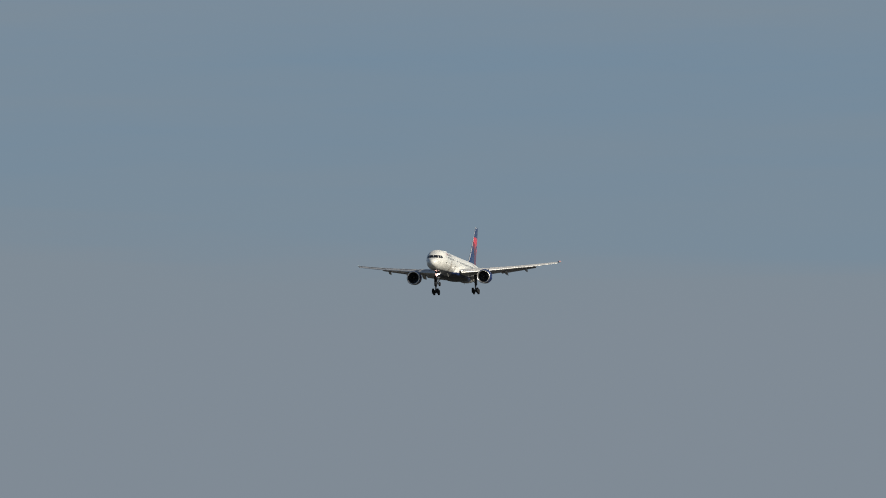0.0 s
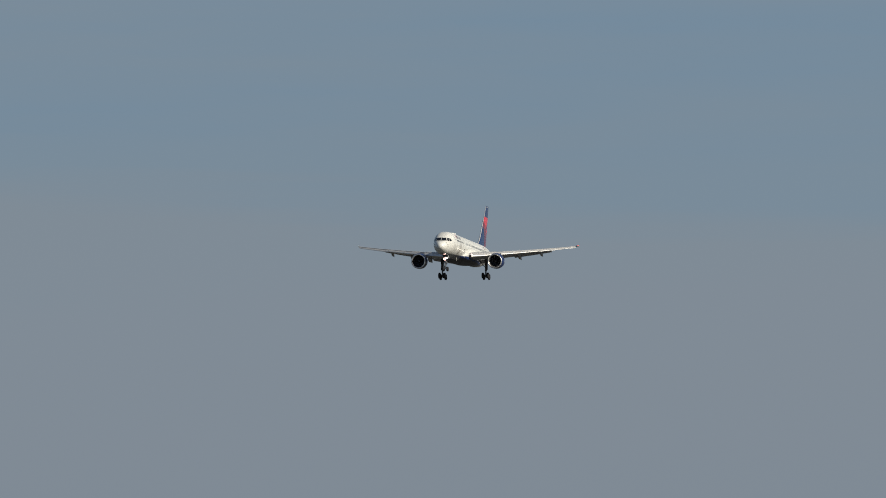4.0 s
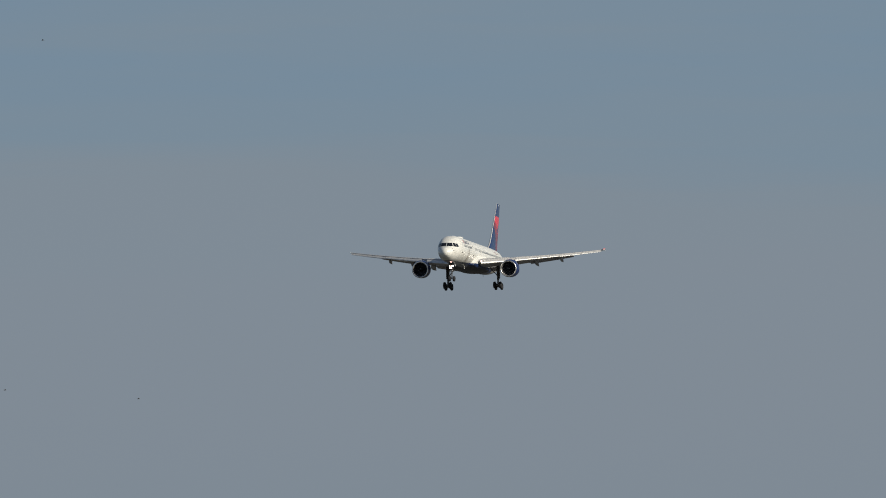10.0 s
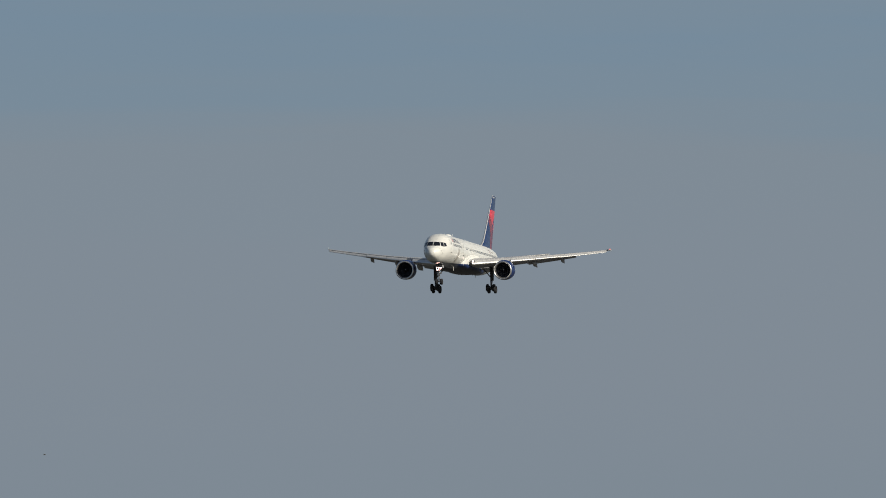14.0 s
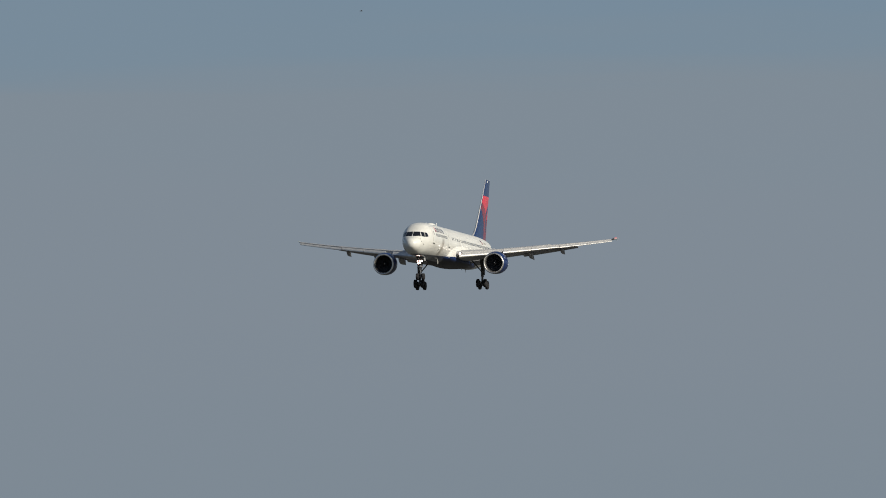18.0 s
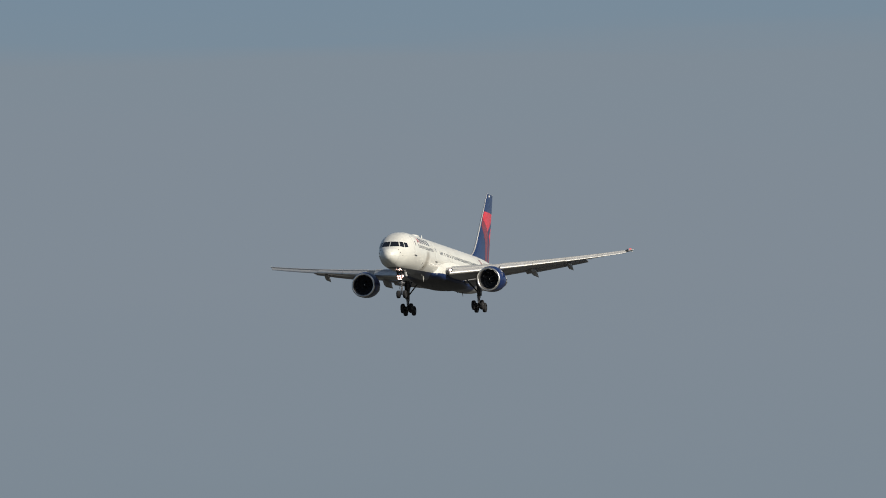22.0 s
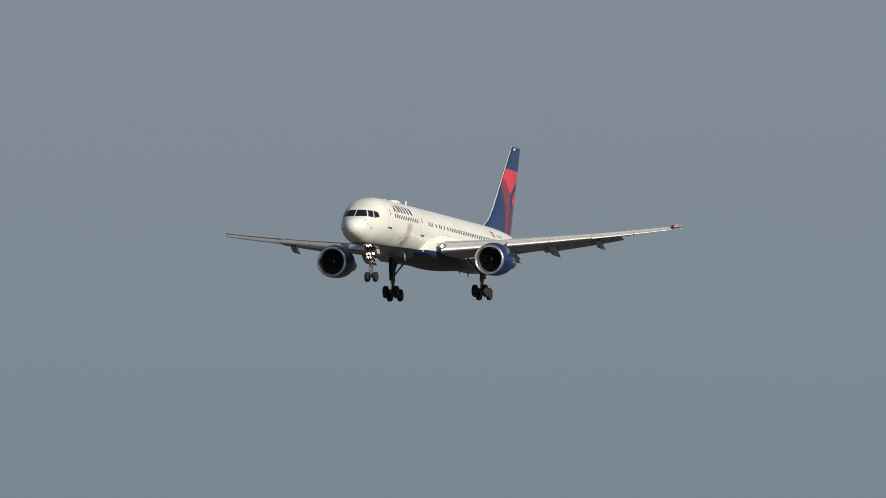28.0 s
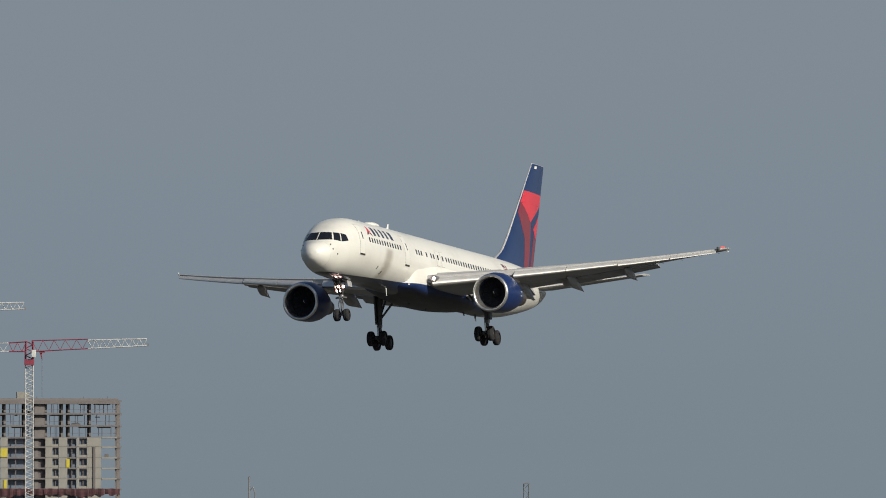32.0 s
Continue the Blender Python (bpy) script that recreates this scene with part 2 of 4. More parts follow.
STEEL = material("gear_steel", (0.22, 0.22, 0.23), 0.42, 0.5, 0.3, 6.0)
for dull in (RUBBER, FAN_METAL):
    dull.node_tree.nodes["Principled BSDF"].inputs["Specular IOR Level"].default_value = 0.15
HUB = material("dull_wheel_hub", (0.035, 0.034, 0.033), 0.6, 0.2, 0.3, 5.0)
GEAR_DARK = material("dark_gear_metal", (0.092, 0.089, 0.088), 0.55, 0.3, 0.35, 5.0)
LAMP = material("landing_lamp_glow", (0.9, 0.85, 0.8), 0.2, 0, 0.02, 3.0, emit=(1.0, 0.62, 0.53), power=15.0)
ROOT_LAMP = material("wing_lamp_glow", (0.9, 0.85, 0.8), 0.2, 0, 0.02, 3.0, emit=(1.0, 0.78, 0.70), power=3.5)
RED_LAMP = material("red_lamp_lens", (0.7, 0.03, 0.02), 0.15, 0, 0.05, 3.0, emit=(1.0, 0.12, 0.07), power=0.9)
GREEN_LAMP = material("green_lamp_lens", (0.62, 0.72, 0.68), 0.15, 0, 0.05, 3.0)
NAVY_MARK = material("navy_marking", (0.012, 0.02, 0.06), 0.4, 0, 0.1, 4.0)


# ---- mesh helpers ----
def part(name, bm, mat, parent=None, label="", smooth=None):
    """Links a bmesh as one mesh object, under a thing or a part where one is given."""
    bmesh.ops.recalc_face_normals(bm, faces=bm.faces)
    me = bpy.data.meshes.new(name)
    for f in bm.faces:
        f.smooth = smooth is not None
    bm.to_mesh(me)
    bm.free()
    if smooth is not None:
        me.set_sharp_from_angle(angle=radians(smooth))
    me.materials.append(mat)
    ob = new(name, me)
    if parent is not None:
        ob.parent = parent
    if label:
        tagged(ob, label)
    return ob


def again(ob, m, parent=None):
    """Another object on the same mesh."""
    o = new(ob.name.split(".")[0], ob.data)
    o.parent = parent if parent is not None else ob.parent
    o.matrix_basis = m
    for key in ("label",):
        if key in ob:
            o[key] = ob[key]
    return o


def loft(rings, bm=None, cap=True, closed=True):
    bm = bm or bmesh.new()
    rows = [[bm.verts.new(p) for p in ring] for ring in rings]
    n = len(rows[0])
    for p, q in zip(rows, rows[1:]):
        for i in range(n if closed else n - 1):
            j = (i + 1) % n
            bm.faces.new((p[i], p[j], q[j], q[i]))
    if cap and closed:
        bm.faces.new(rows[0][::-1])
        bm.faces.new(rows[-1])
    return bm


def box(bm, lo, hi, m=None):
    lo, hi = Vector(lo), Vector(hi)
    v = [bm.verts.new((x, y, z)) for x in (lo.x, hi.x) for y in (lo.y, hi.y) for z in (lo.z, hi.z)]
    for f in ((0, 1, 3, 2), (4, 6, 7, 5), (0, 4, 5, 1), (2, 3, 7, 6), (0, 2, 6, 4), (1, 5, 7, 3)):
        bm.faces.new([v[i] for i in f])
    if m is not None:
        bmesh.ops.transform(bm, matrix=m, verts=v)
    return bm


def rounded_box(lo, hi, r=0.02):
    bm = box(bmesh.new(), lo, hi)
    bmesh.ops.bevel(bm, geom=bm.edges[:], offset=r, segments=2, affect="EDGES", profile=0.6)
    return bm


def rod(bm, p, q, r, r2=None, n=8):
    """A round bar from p to q."""
    p, q = Vector(p), Vector(q)
    r2 = r if r2 is None else r2
    turn = (q - p).to_track_quat("Z", "Y").to_matrix()
    rings = [[c + turn @ Vector((k * math.cos(2 * math.pi * i / n), k * math.sin(2 * math.pi * i / n), 0)) for i in range(n)] for c, k in ((p, r), (q, r2))]
    return loft(rings, bm)


def spin(profile, axis_at, n=40, closed_profile=False, bm=None):
    """Turns (distance aft, radius) pairs about a fore-and-aft axis through axis_at."""
    c = Vector(axis_at)
    rings = [[c + Vector((r * math.sin(2 * math.pi * i / n), -d, r * math.cos(2 * math.pi * i / n))) for i in range(n)] for d, r in profile]
    if closed_profile:
        rings.append(rings[0])
    return loft(rings, bm, cap=False)


def table(rows, x):
    """Smooth interpolation in rows of (x, values)."""
    xs = [r[0] for r in rows]
    if x <= xs[0]:
        return list(rows[0][1:])
    if x >= xs[-1]:
        return list(rows[-1][1:])
    k = max(i for i in range(len(xs)) if xs[i] <= x)
    k = min(k, len(xs) - 2)
    h = xs[k + 1] - xs[k]
    s = (x - xs[k]) / h
    res = []
    for c in range(1, len(rows[0])):
        p0, p1 = rows[k][c], rows[k + 1][c]
        m0 = (p1 - rows[k - 1][c]) / (xs[k + 1] - xs[k - 1]) if k else (p1 - p0) / h
        m1 = (rows[k + 2][c] - p0) / (xs[k + 2] - xs[k]) if k + 2 < len(xs) else (p1 - p0) / h
        res.append((2 * s**3 - 3 * s**2 + 1) * p0 + (s**3 - 2 * s**2 + s) * h * m0 + (-2 * s**3 + 3 * s**2) * p1 + (s**3 - s**2) * h * m1)
    return res


# ---- the ground ----
GRASS = material("dry_airfield_grass", (0.056, 0.056, 0.050), 0.9, 0, 0.4, 0.02, fine=60)
bm = bmesh.new()
bmesh.ops.create_grid(bm, x_segments=24, y_segments=24, size=12000)
ground = part("ground", bm, GRASS)
tagged(ground, "flat field of dry winter grass reaching the horizon", "ground", kind="structure")


# ---- the airliner: origin on the fuselage axis, x to its right wing, y ahead, z up ----
airliner = new("airliner")
tagged(airliner, "white twin-engine airliner with blue belly and red-blue fin, wheels down", "airplane")

# metres behind the nose: top, bottom, half width, height of the widest line
FRONT_HULL = ((0.0, -0.78, -0.82, 0.02, -0.80), (0.06, -0.52, -1.06, 0.28, -0.79), (0.2, -0.33, -1.24, 0.50, -0.77), (0.5, -0.09, -1.45, 0.76, -0.72),
        (0.9, 0.06, -1.63, 0.97, -0.64), (1.2, 0.18, -1.72, 1.07, -0.58), (1.5, 0.42, -1.79, 1.165, -0.52), (1.9, 0.73, -1.90, 1.28, -0.46), (2.4, 1.04, -1.98, 1.41, -0.40), (3.0, 1.36, -2.02, 1.545, -0.26),
        (3.7, 1.64, -2.02, 1.675, -0.16), (4.6, 1.86, -2.05, 1.78, -0.08), (5.6, 1.97, -2.06, 1.84, -0.02), (7.0, 2.03, -2.07, 1.88, 0.0),
        (9.0, 2.05, -2.08, 1.88, 0.0))
REAR_HULL = ((33.0, 2.05, -2.08, 1.88, 0.0), (35.0, 2.05, -2.01, 1.87, 0.05), (37.5, 2.02, -1.79, 1.80, 0.15), (40.0, 1.95, -1.43, 1.60, 0.32),
        (42.5, 1.82, -1.0, 1.28, 0.44), (44.6, 1.58, -0.54, 0.86, 0.53), (45.9, 1.32, -0.12, 0.55, 0.58), (46.8, 1.02, 0.24, 0.30, 0.63))
HULL = FRONT_HULL + REAR_HULL
STEPS = 64


def hull(d):
    return table(HULL, d)


def fullness(d):
    """How square the upper half of a section is: 2 for an ellipse."""
    p, q = max(0.0, min(1.0, (d - 1.2) / 1.4)), max(0.0, min(1.0, (8.0 - d) / 3.0))
    return 2.0 + 0.32 * p * p * (3 - 2 * p) * q * q * (3 - 2 * q)


def hull_ring(d, grow=0.0):
    top, bot, wide, mid = hull(d)
    e = 2 / fullness(d)
    pts = []
    for i in range(STEPS):
        a = 2 * math.pi * i / STEPS
        h = (top - mid if math.cos(a) > 0 else mid - bot) + grow
        u, v = math.sin(a), math.cos(a)
        if v > 0:
            u, v = math.copysign(abs(u) ** e, u), v ** e
        pts.append(Vector(((wide + grow) * u, NOSE - d, mid + h * v)))
    return pts


def hull_stations(d0, d1):
    ds, d = [d0], d0
    while d < d1 - 1e-6:
        d = min(d1, d + (0.05 if d < 0.3 else 0.1 if d < 1.5 else 0.2 if d < 6 else 1.0 if 8 < d < 33 else 0.5))
        ds.append(d)
    return ds


def on_side(d, z, side=-1, off=0.0):
    """The point of the hull's side at a distance behind the nose and a height, and the way out of it."""
    top, bot, wide, mid = hull(d)
    h = top - mid if z > mid else mid - bot
    c = max(-1, min(1, (z - mid) / h))
    f = fullness(d) if z > mid else 2.0
    x = wide * max(0.0, 1 - abs(c) ** f) ** (1 / f)
    n = Vector((side * x / wide**2, 0, (z - mid) / h**2)).normalized()
    e = 0.02
    t2, b2, w2, m2 = hull(d + e)
    h2 = t2 - m2 if z > m2 else m2 - b2
    c2 = max(-1, min(1, (z - m2) / h2))
    f2 = fullness(d + e) if z > m2 else 2.0
    slope = (w2 * max(0.0, 1 - abs(c2) ** f2) ** (1 / f2) - x) / e
    n = (n + Vector((0, slope * abs(n.x), 0))).normalized()
    return Vector((side * x, NOSE - d, z)) + n * off, n


def from_ahead(x, z, off=0.0):
    """The foremost point of the hull at a place across and a height."""
    lo, hi = 0.0, 8.0
    for _ in range(40):
        d = (lo + hi) / 2
        top, bot, wide, mid = hull(d)
        h = top - mid if z > mid else mid - bot
        f = fullness(d) if z > mid else 2.0
        if abs(x / wide) ** f + abs((z - mid) / h) ** f <= 1:
            hi = d
        else:
            lo = d
    return hi


def skin(corners, where, off=0.008, nu=6, nv=4, thick=0.02):
    """A thin curved plate over four corners, carried onto the hull by where(u, v, off)."""
    bm = bmesh.new()
    grid = []
    for lift in (off, off - thick):
        rows = []
        for j in range(nv + 1):
            row = []
            for i in range(nu + 1):
                s, t = i / nu, j / nv
                u = (corners[0][0] * (1 - s) + corners[1][0] * s) * (1 - t) + (corners[3][0] * (1 - s) + corners[2][0] * s) * t
                v = (corners[0][1] * (1 - s) + corners[1][1] * s) * (1 - t) + (corners[3][1] * (1 - s) + corners[2][1] * s) * t
                row.append(bm.verts.new(where(u, v, lift)))
            rows.append(row)
        grid.append(rows)
    for rows in grid:
        for j in range(nv):
            for i in range(nu):
                bm.faces.new((rows[j][i], rows[j][i + 1], rows[j + 1][i + 1], rows[j + 1][i]))
    a, b = grid
    rim = [(0, i) for i in range(nu)] + [(j, nu) for j in range(nv)] + [(nv, i) for i in range(nu, 0, -1)] + [(j, 0) for j in range(nv, 0, -1)]
    for k, (j, i) in enumerate(rim):
        j2, i2 = rim[(k + 1) % len(rim)]
        bm.faces.new((a[j][i], a[j2][i2], b[j2][i2], b[j][i]))
    return bm


def build_fuselage():
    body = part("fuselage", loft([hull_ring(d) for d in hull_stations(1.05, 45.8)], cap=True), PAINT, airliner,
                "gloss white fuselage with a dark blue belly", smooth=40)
    part("nose_cone", loft([hull_ring(d) for d in hull_stations(0.0, 1.04)]), WHITE_PAINT, airliner, "rounded white nose cone", smooth=60)
    part("nose_seam", loft([hull_ring(d, g) for d, g in ((1.034, 0.001), (1.037, 0.003), (1.053, 0.003), (1.056, 0.001))], cap=False), FAINT_SEAM, body, "thin grey seam behind the nose cone", smooth=40)
    part("tail_cone", loft([hull_ring(d) for d in hull_stations(45.81, 46.8)]), HOT_METAL, airliner, "bare metal tail cone with exhaust", smooth=50)

    def side_at(side):
        return lambda d, z, off: on_side(d, z, side, off)[0]

    def ahead(side):
        def where(x, z, off):
            d = from_ahead(x, z)
            top, bot, wide, mid = hull(d)
            h = top - mid
            n = Vector((x / wide**2, 0.55, (z - mid) / h**2)).normalized()
            return Vector((side * x, NOSE - d, z)) + Vector((side * n.x, n.y, n.z)) * off
        return where

    for side in (-1, 1):
        part("cockpit_window", skin(((0.035, 0.175), (0.915, 0.20), (0.715, 0.715), (0.035, 0.735)), ahead(side), 0.012, 10, 6), GLASS, body, "dark cockpit windshield pane", smooth=50)
        part("cockpit_window", skin(((1.715, 0.19), (2.20, 0.125), (2.50, 0.69), (2.15, 0.705)), side_at(side), 0.012, 8, 6), GLASS, body, "dark cockpit side pane", smooth=50)
        part("cockpit_window", skin(((2.29, 0.115), (3.06, 0.215), (2.98, 0.60), (2.57, 0.685)), side_at(side), 0.012, 8, 6), GLASS, body, "dark cockpit rear side pane", smooth=50)
        # doors: plate, seam and sill
        for d, zb, zt, w in ((5.10, -0.42, 1.42, 0.80), (13.78, -0.42, 1.42, 0.80), (41.0, -0.30, 1.35, 0.76)):
            part("door_seam", skin(((d - w / 2 - 0.03, zb - 0.03), (d + w / 2 + 0.03, zb - 0.03), (d + w / 2 + 0.03, zt + 0.03), (d - w / 2 - 0.03, zt + 0.03)), side_at(side), 0.006, 4, 10), SEAM, body, "thin grey door outline", smooth=40)
            part("cabin_door", skin(((d - w / 2, zb), (d + w / 2, zb), (d + w / 2, zt), (d - w / 2, zt)), side_at(side), 0.013, 4, 10), WHITE_PAINT, body, "white cabin door", smooth=40)
            part("door_sill", skin(((d - w / 2, zb - 0.10), (d + w / 2, zb - 0.10), (d + w / 2, zb + 0.0), (d - w / 2, zb + 0.0)), side_at(side), 0.03, 4, 1), BLACK, body, "dark door sill")
            part("door_handle", skin(((d + 0.02, 0.52), (d + 0.16, 0.52), (d + 0.16, 0.98), (d + 0.02, 0.98)), side_at(side), 0.02, 1, 2), PANE, body, "dark door window")
        for d in (20.0, 20.95):
            part("exit_seam", skin(((d - 0.32, 0.0), (d + 0.32, 0.0), (d + 0.32, 1.02), (d - 0.32, 1.02)), side_at(side), 0.006, 4, 8), SEAM, body, "thin grey exit outline", smooth=40)
            part("overwing_exit", skin(((d - 0.29, 0.03), (d + 0.29, 0.03), (d + 0.29, 0.99), (d - 0.29, 0.99)), side_at(side), 0.013, 4, 8), WHITE_PAINT, body, "white overwing exit", smooth=40)
        # cabin windows on one mesh
        outline = [(0.115 * math.copysign(abs(math.cos(a)) ** 0.55, math.cos(a)), 0.175 * math.copysign(abs(math.sin(a)) ** 0.6, math.sin(a))) for a in [2 * math.pi * i / 16 for i in range(16)]]
        pane = loft([[Vector((x, y, h)) for x, y in outline] for h in (-0.03, 0.006)])
        first = None
        rows = [6.45 + 0.508 * i for i in range(13)] + [15.75, 16.25, 16.75, 17.75, 18.7, 19.2, 20.0, 20.95] + [21.75 + 0.508 * i for i in range(36)]
        for d in rows:
            p, n = on_side(d, 0.58, side, 0.02 if d in (20.0, 20.95) else 0.0)
            across = Vector((0, 1, 0)) - n * n.y
            across.normalize()
            up = n.cross(across) * (1 if n.cross(across).z > 0 else -1)
            m = Matrix((across, up, across.cross(up) if across.cross(up).dot(n) > 0 else -across.cross(up))).transposed().to_4x4()
            m.translation = p
            if first is None:
                first = part("passenger_window", pane, PANE, body, "small dark oval cabin window", smooth=40)
                first.matrix_basis = m
            else:
                again(first, m)
        # markings as plain shapes: a red wedge and five letter-sized bars
        part("red_marking", skin(((6.50, 1.12), (7.18, 1.10), (6.86, 1.52), (6.84, 1.52)), side_at(side), 0.009, 3, 5), RED_PAINT, body, "small red wedge marking", smooth=40)
        part("red_marking", skin(((6.28, 0.86), (6.82, 1.02), (6.80, 1.10), (6.48, 1.10)), side_at(side), 0.009, 3, 3), DARK_RED, body, "small dark red wedge marking", smooth=40)
        part("red_marking", skin(((6.90, 1.02), (7.40, 0.86), (7.22, 1.08), (6.92, 1.08)), side_at(side), 0.009, 3, 3), DARK_RED, body, "small dark red wedge marking", smooth=40)
        for i, wid in enumerate((0.46, 0.36, 0.34, 0.36, 0.46)):
            d = 7.72 + 0.86 * i
            part("marking_bar", skin(((d, 0.95), (d + wid, 0.95), (d + wid, 1.50), (d, 1.50)), side_at(side), 0.009, 2, 4), NAVY_MARK, body, "navy letter-sized bar", smooth=40)
        for i in range(4):
            part("flag_stripe", skin(((34.1, 0.92 + 0.12 * i), (35.0, 0.92 + 0.12 * i), (35.0, 0.98 + 0.12 * i), (34.1, 0.98 + 0.12 * i)), side_at(side), 0.009, 2, 1), DARK_RED, body, "small red flag stripe")
        part("flag_canton", skin(((34.1, 1.16), (34.5, 1.16), (34.5, 1.40), (34.1, 1.40)), side_at(side), 0.010, 2, 1), NAVY_MARK, body, "small navy flag corner")
        part("registration_bar", skin(((35.5, 0.98), (37.1, 0.98), (37.1, 1.18), (35.5, 1.18)), side_at(side), 0.009, 3, 1), SEAM, body, "faint grey marking bar")
        for d, z in ((1.25, -0.15), (1.27, -0.45), (1.75, -0.73)):
            p, n = on_side(d, z, side)
            part("air_probe", rod(bmesh.new(), p - n * 0.03, p + n * 0.035, 0.055, 0.045), BLACK, body, "small dark air probe", smooth=40)
        for d, z in ((8.25, -1.16), (9.25, -1.40)):
            part("vent_port", skin(((d, z), (d + 0.11, z), (d + 0.24, z + 0.21), (d + 0.13, z + 0.21)), side_at(side), 0.012, 2, 2), BLACK, body, "small dark drain port")
    # aerials and dome on the roof
    rings = []
    for k in range(8):
        a = math.pi / 2 * k / 7.5
        r, h = math.cos(a) ** 0.7, 2.0 + 0.24 * math.sin(a)
        rings.append([Vector((0.52 * r * math.sin(2 * math.pi * i / 24), NOSE - 11.8 + 1.1 * r * math.cos(2 * math.pi * i / 24), h)) for i in range(24)])
    part("antenna_dome", loft(rings), WHITE_PAINT, airliner, "low white antenna dome on the roof", smooth=50)
    for d, h, s, zb in ((15.2, 0.42, 1, 2.02), (9.4, 0.16, 1, 2.0), (19.3, 0.10, -1, -2.36), (22.6, 0.14, -1, -2.44), (30.35, 0.24, -1, -2.03), (32.75, 0.42, -1, -2.02)):
        rings = [[Vector((x * w, NOSE - d - y * w - k * 0.18, zb + s * h * k)) for x, y in ((0, -0.22), (0.03, 0), (0, 0.22), (-0.03, 0))] for k, w in ((0, 1), (1, 0.6))]
        part("blade_antenna", loft(rings), WHITE_PAINT if s > 0 else GEAR_DARK, airliner, "thin swept blade antenna")
    # fairing where the wing crosses under the hull
    fair = ((12.8, 1.0, 0.3, 0.3, -1.38), (14.5, 1.34, 0.35, 0.5, -1.42), (14.95, 1.455, 0.6, 0.52, -1.43), (15.2, 1.685, 1.94, 0.53, -1.44), (15.7, 1.825, 3.2, 0.56, -1.46), (16.6, 1.88, 3.2, 0.66, -1.48), (17.6, 1.94, 3.05, 0.77, -1.5),
            (19, 2.03, 2.75, 0.88, -1.5), (22, 2.13, 2.5, 0.98, -1.5), (25, 2.12, 2.4, 0.95, -1.5), (27.5, 1.95, 1.9, 0.80, -1.5), (29, 1.6, 1.0, 0.60, -1.55), (30, 0.3, 0.2, 0.2, -1.7))
    rings = []
    for k in range(100):
        d = 12.8 + 17.2 * k / 99
        wide, high, low, mid = table(fair, d)
        rings.append([Vector((wide * math.copysign(abs(math.sin(a)) ** 0.8, math.sin(a)), NOSE - d, mid + (low if math.cos(a) < 0 else high) * math.copysign(abs(math.cos(a)) ** 0.8, math.cos(a)))) for a in [2 * math.pi * i / 40 for i in range(40)]])
    bm = rod(bmesh.new(), (-0.62, NOSE - 12.95, -1.95), (-0.62, NOSE - 13.05, -2.45), 0.045, 0.03, 8)
    part("drain_mast", bm, WHITE_PAINT, airliner, "short white drain mast under the belly", smooth=40)
    part("vent_plate", rounded_box((-1.70, NOSE - 14.62, -1.68), (-1.62, NOSE - 14.46, -1.58), 0.02), WHITE_PAINT, airliner, "small pale vent plate on the blue belly")
    part("wing_fairing", loft(rings), FAIRING_PAINT, airliner, "bulged white and blue fairing at the wing root", smooth=60)


# wing plan, on the right side: distance across -> leading edge and trailing edge behind the nose, height
def wing_line(x):
    lead = 17.2 + 0.592 * (x - 1.9)
    trail = 25.4 + (x - 1.9) * 0.16 if x < 6.7 else 26.17 + (x - 6.7) * 0.231
    u = x - 1.9
    return lead, trail, -1.21 + 0.104 * u + 0.0016 * u * u


def foil(lead, trail, x, z, side, u0=0.0, u1=1.0, thick=0.125, twist=2.0, n=12):
    """One ring of an aerofoil cut from u0 to u1 of its chord."""
    c = trail - lead
    us = [u0 + (u1 - u0) * 0.5 * (1 - math.cos(math.pi * i / n)) for i in range(n + 1)]

    def half(u):
        return 5 * thick * c * (0.2969 * math.sqrt(u) - 0.1260 * u - 0.3516 * u * u + 0.2843 * u**3 - 0.1030 * u**4)

    def camber(u):
        return 0.06 * c * u * (1 - u)
    up = [(u, camber(u) + 0.78 * half(u)) for u in us]
    down = [(u, camber(u) - half(u) - 0.002) for u in us[::-1]]
    t = math.tan(radians(twist))
    return [Vector((side * x, NOSE - (lead + u * c), z + h - (u - 0.3) * c * t)) for u, h in up + down]


def span_rings(x0, x1, side, k=8, **cut):
    res = []
    for i in range(k + 1):
        x = x0 + (x1 - x0) * i / k
        lead, trail, z = wing_line(x)
        s = (x - 1.9) / 17.1
        res.append(foil(lead, trail, x, z, side, thick=0.13 - 0.03 * s, twist=4.0 - 3.6 * s - 6.0 * max(0.0, s - 0.58), **cut))
    return res


def droop(rings, angle, drop, ahead, pivot=0.5):
    """Turns each ring nose down about its own middle and shifts it."""
    res = []
    for ring in rings:
        c = sum(ring, Vector()) / len(ring)
        m = Matrix.Translation(c + Vector((0, ahead, -drop))) @ Matrix.Rotation(radians(angle), 4, "X") @ Matrix.Translation(-c)
        res.append([m @ p for p in ring])
    return res


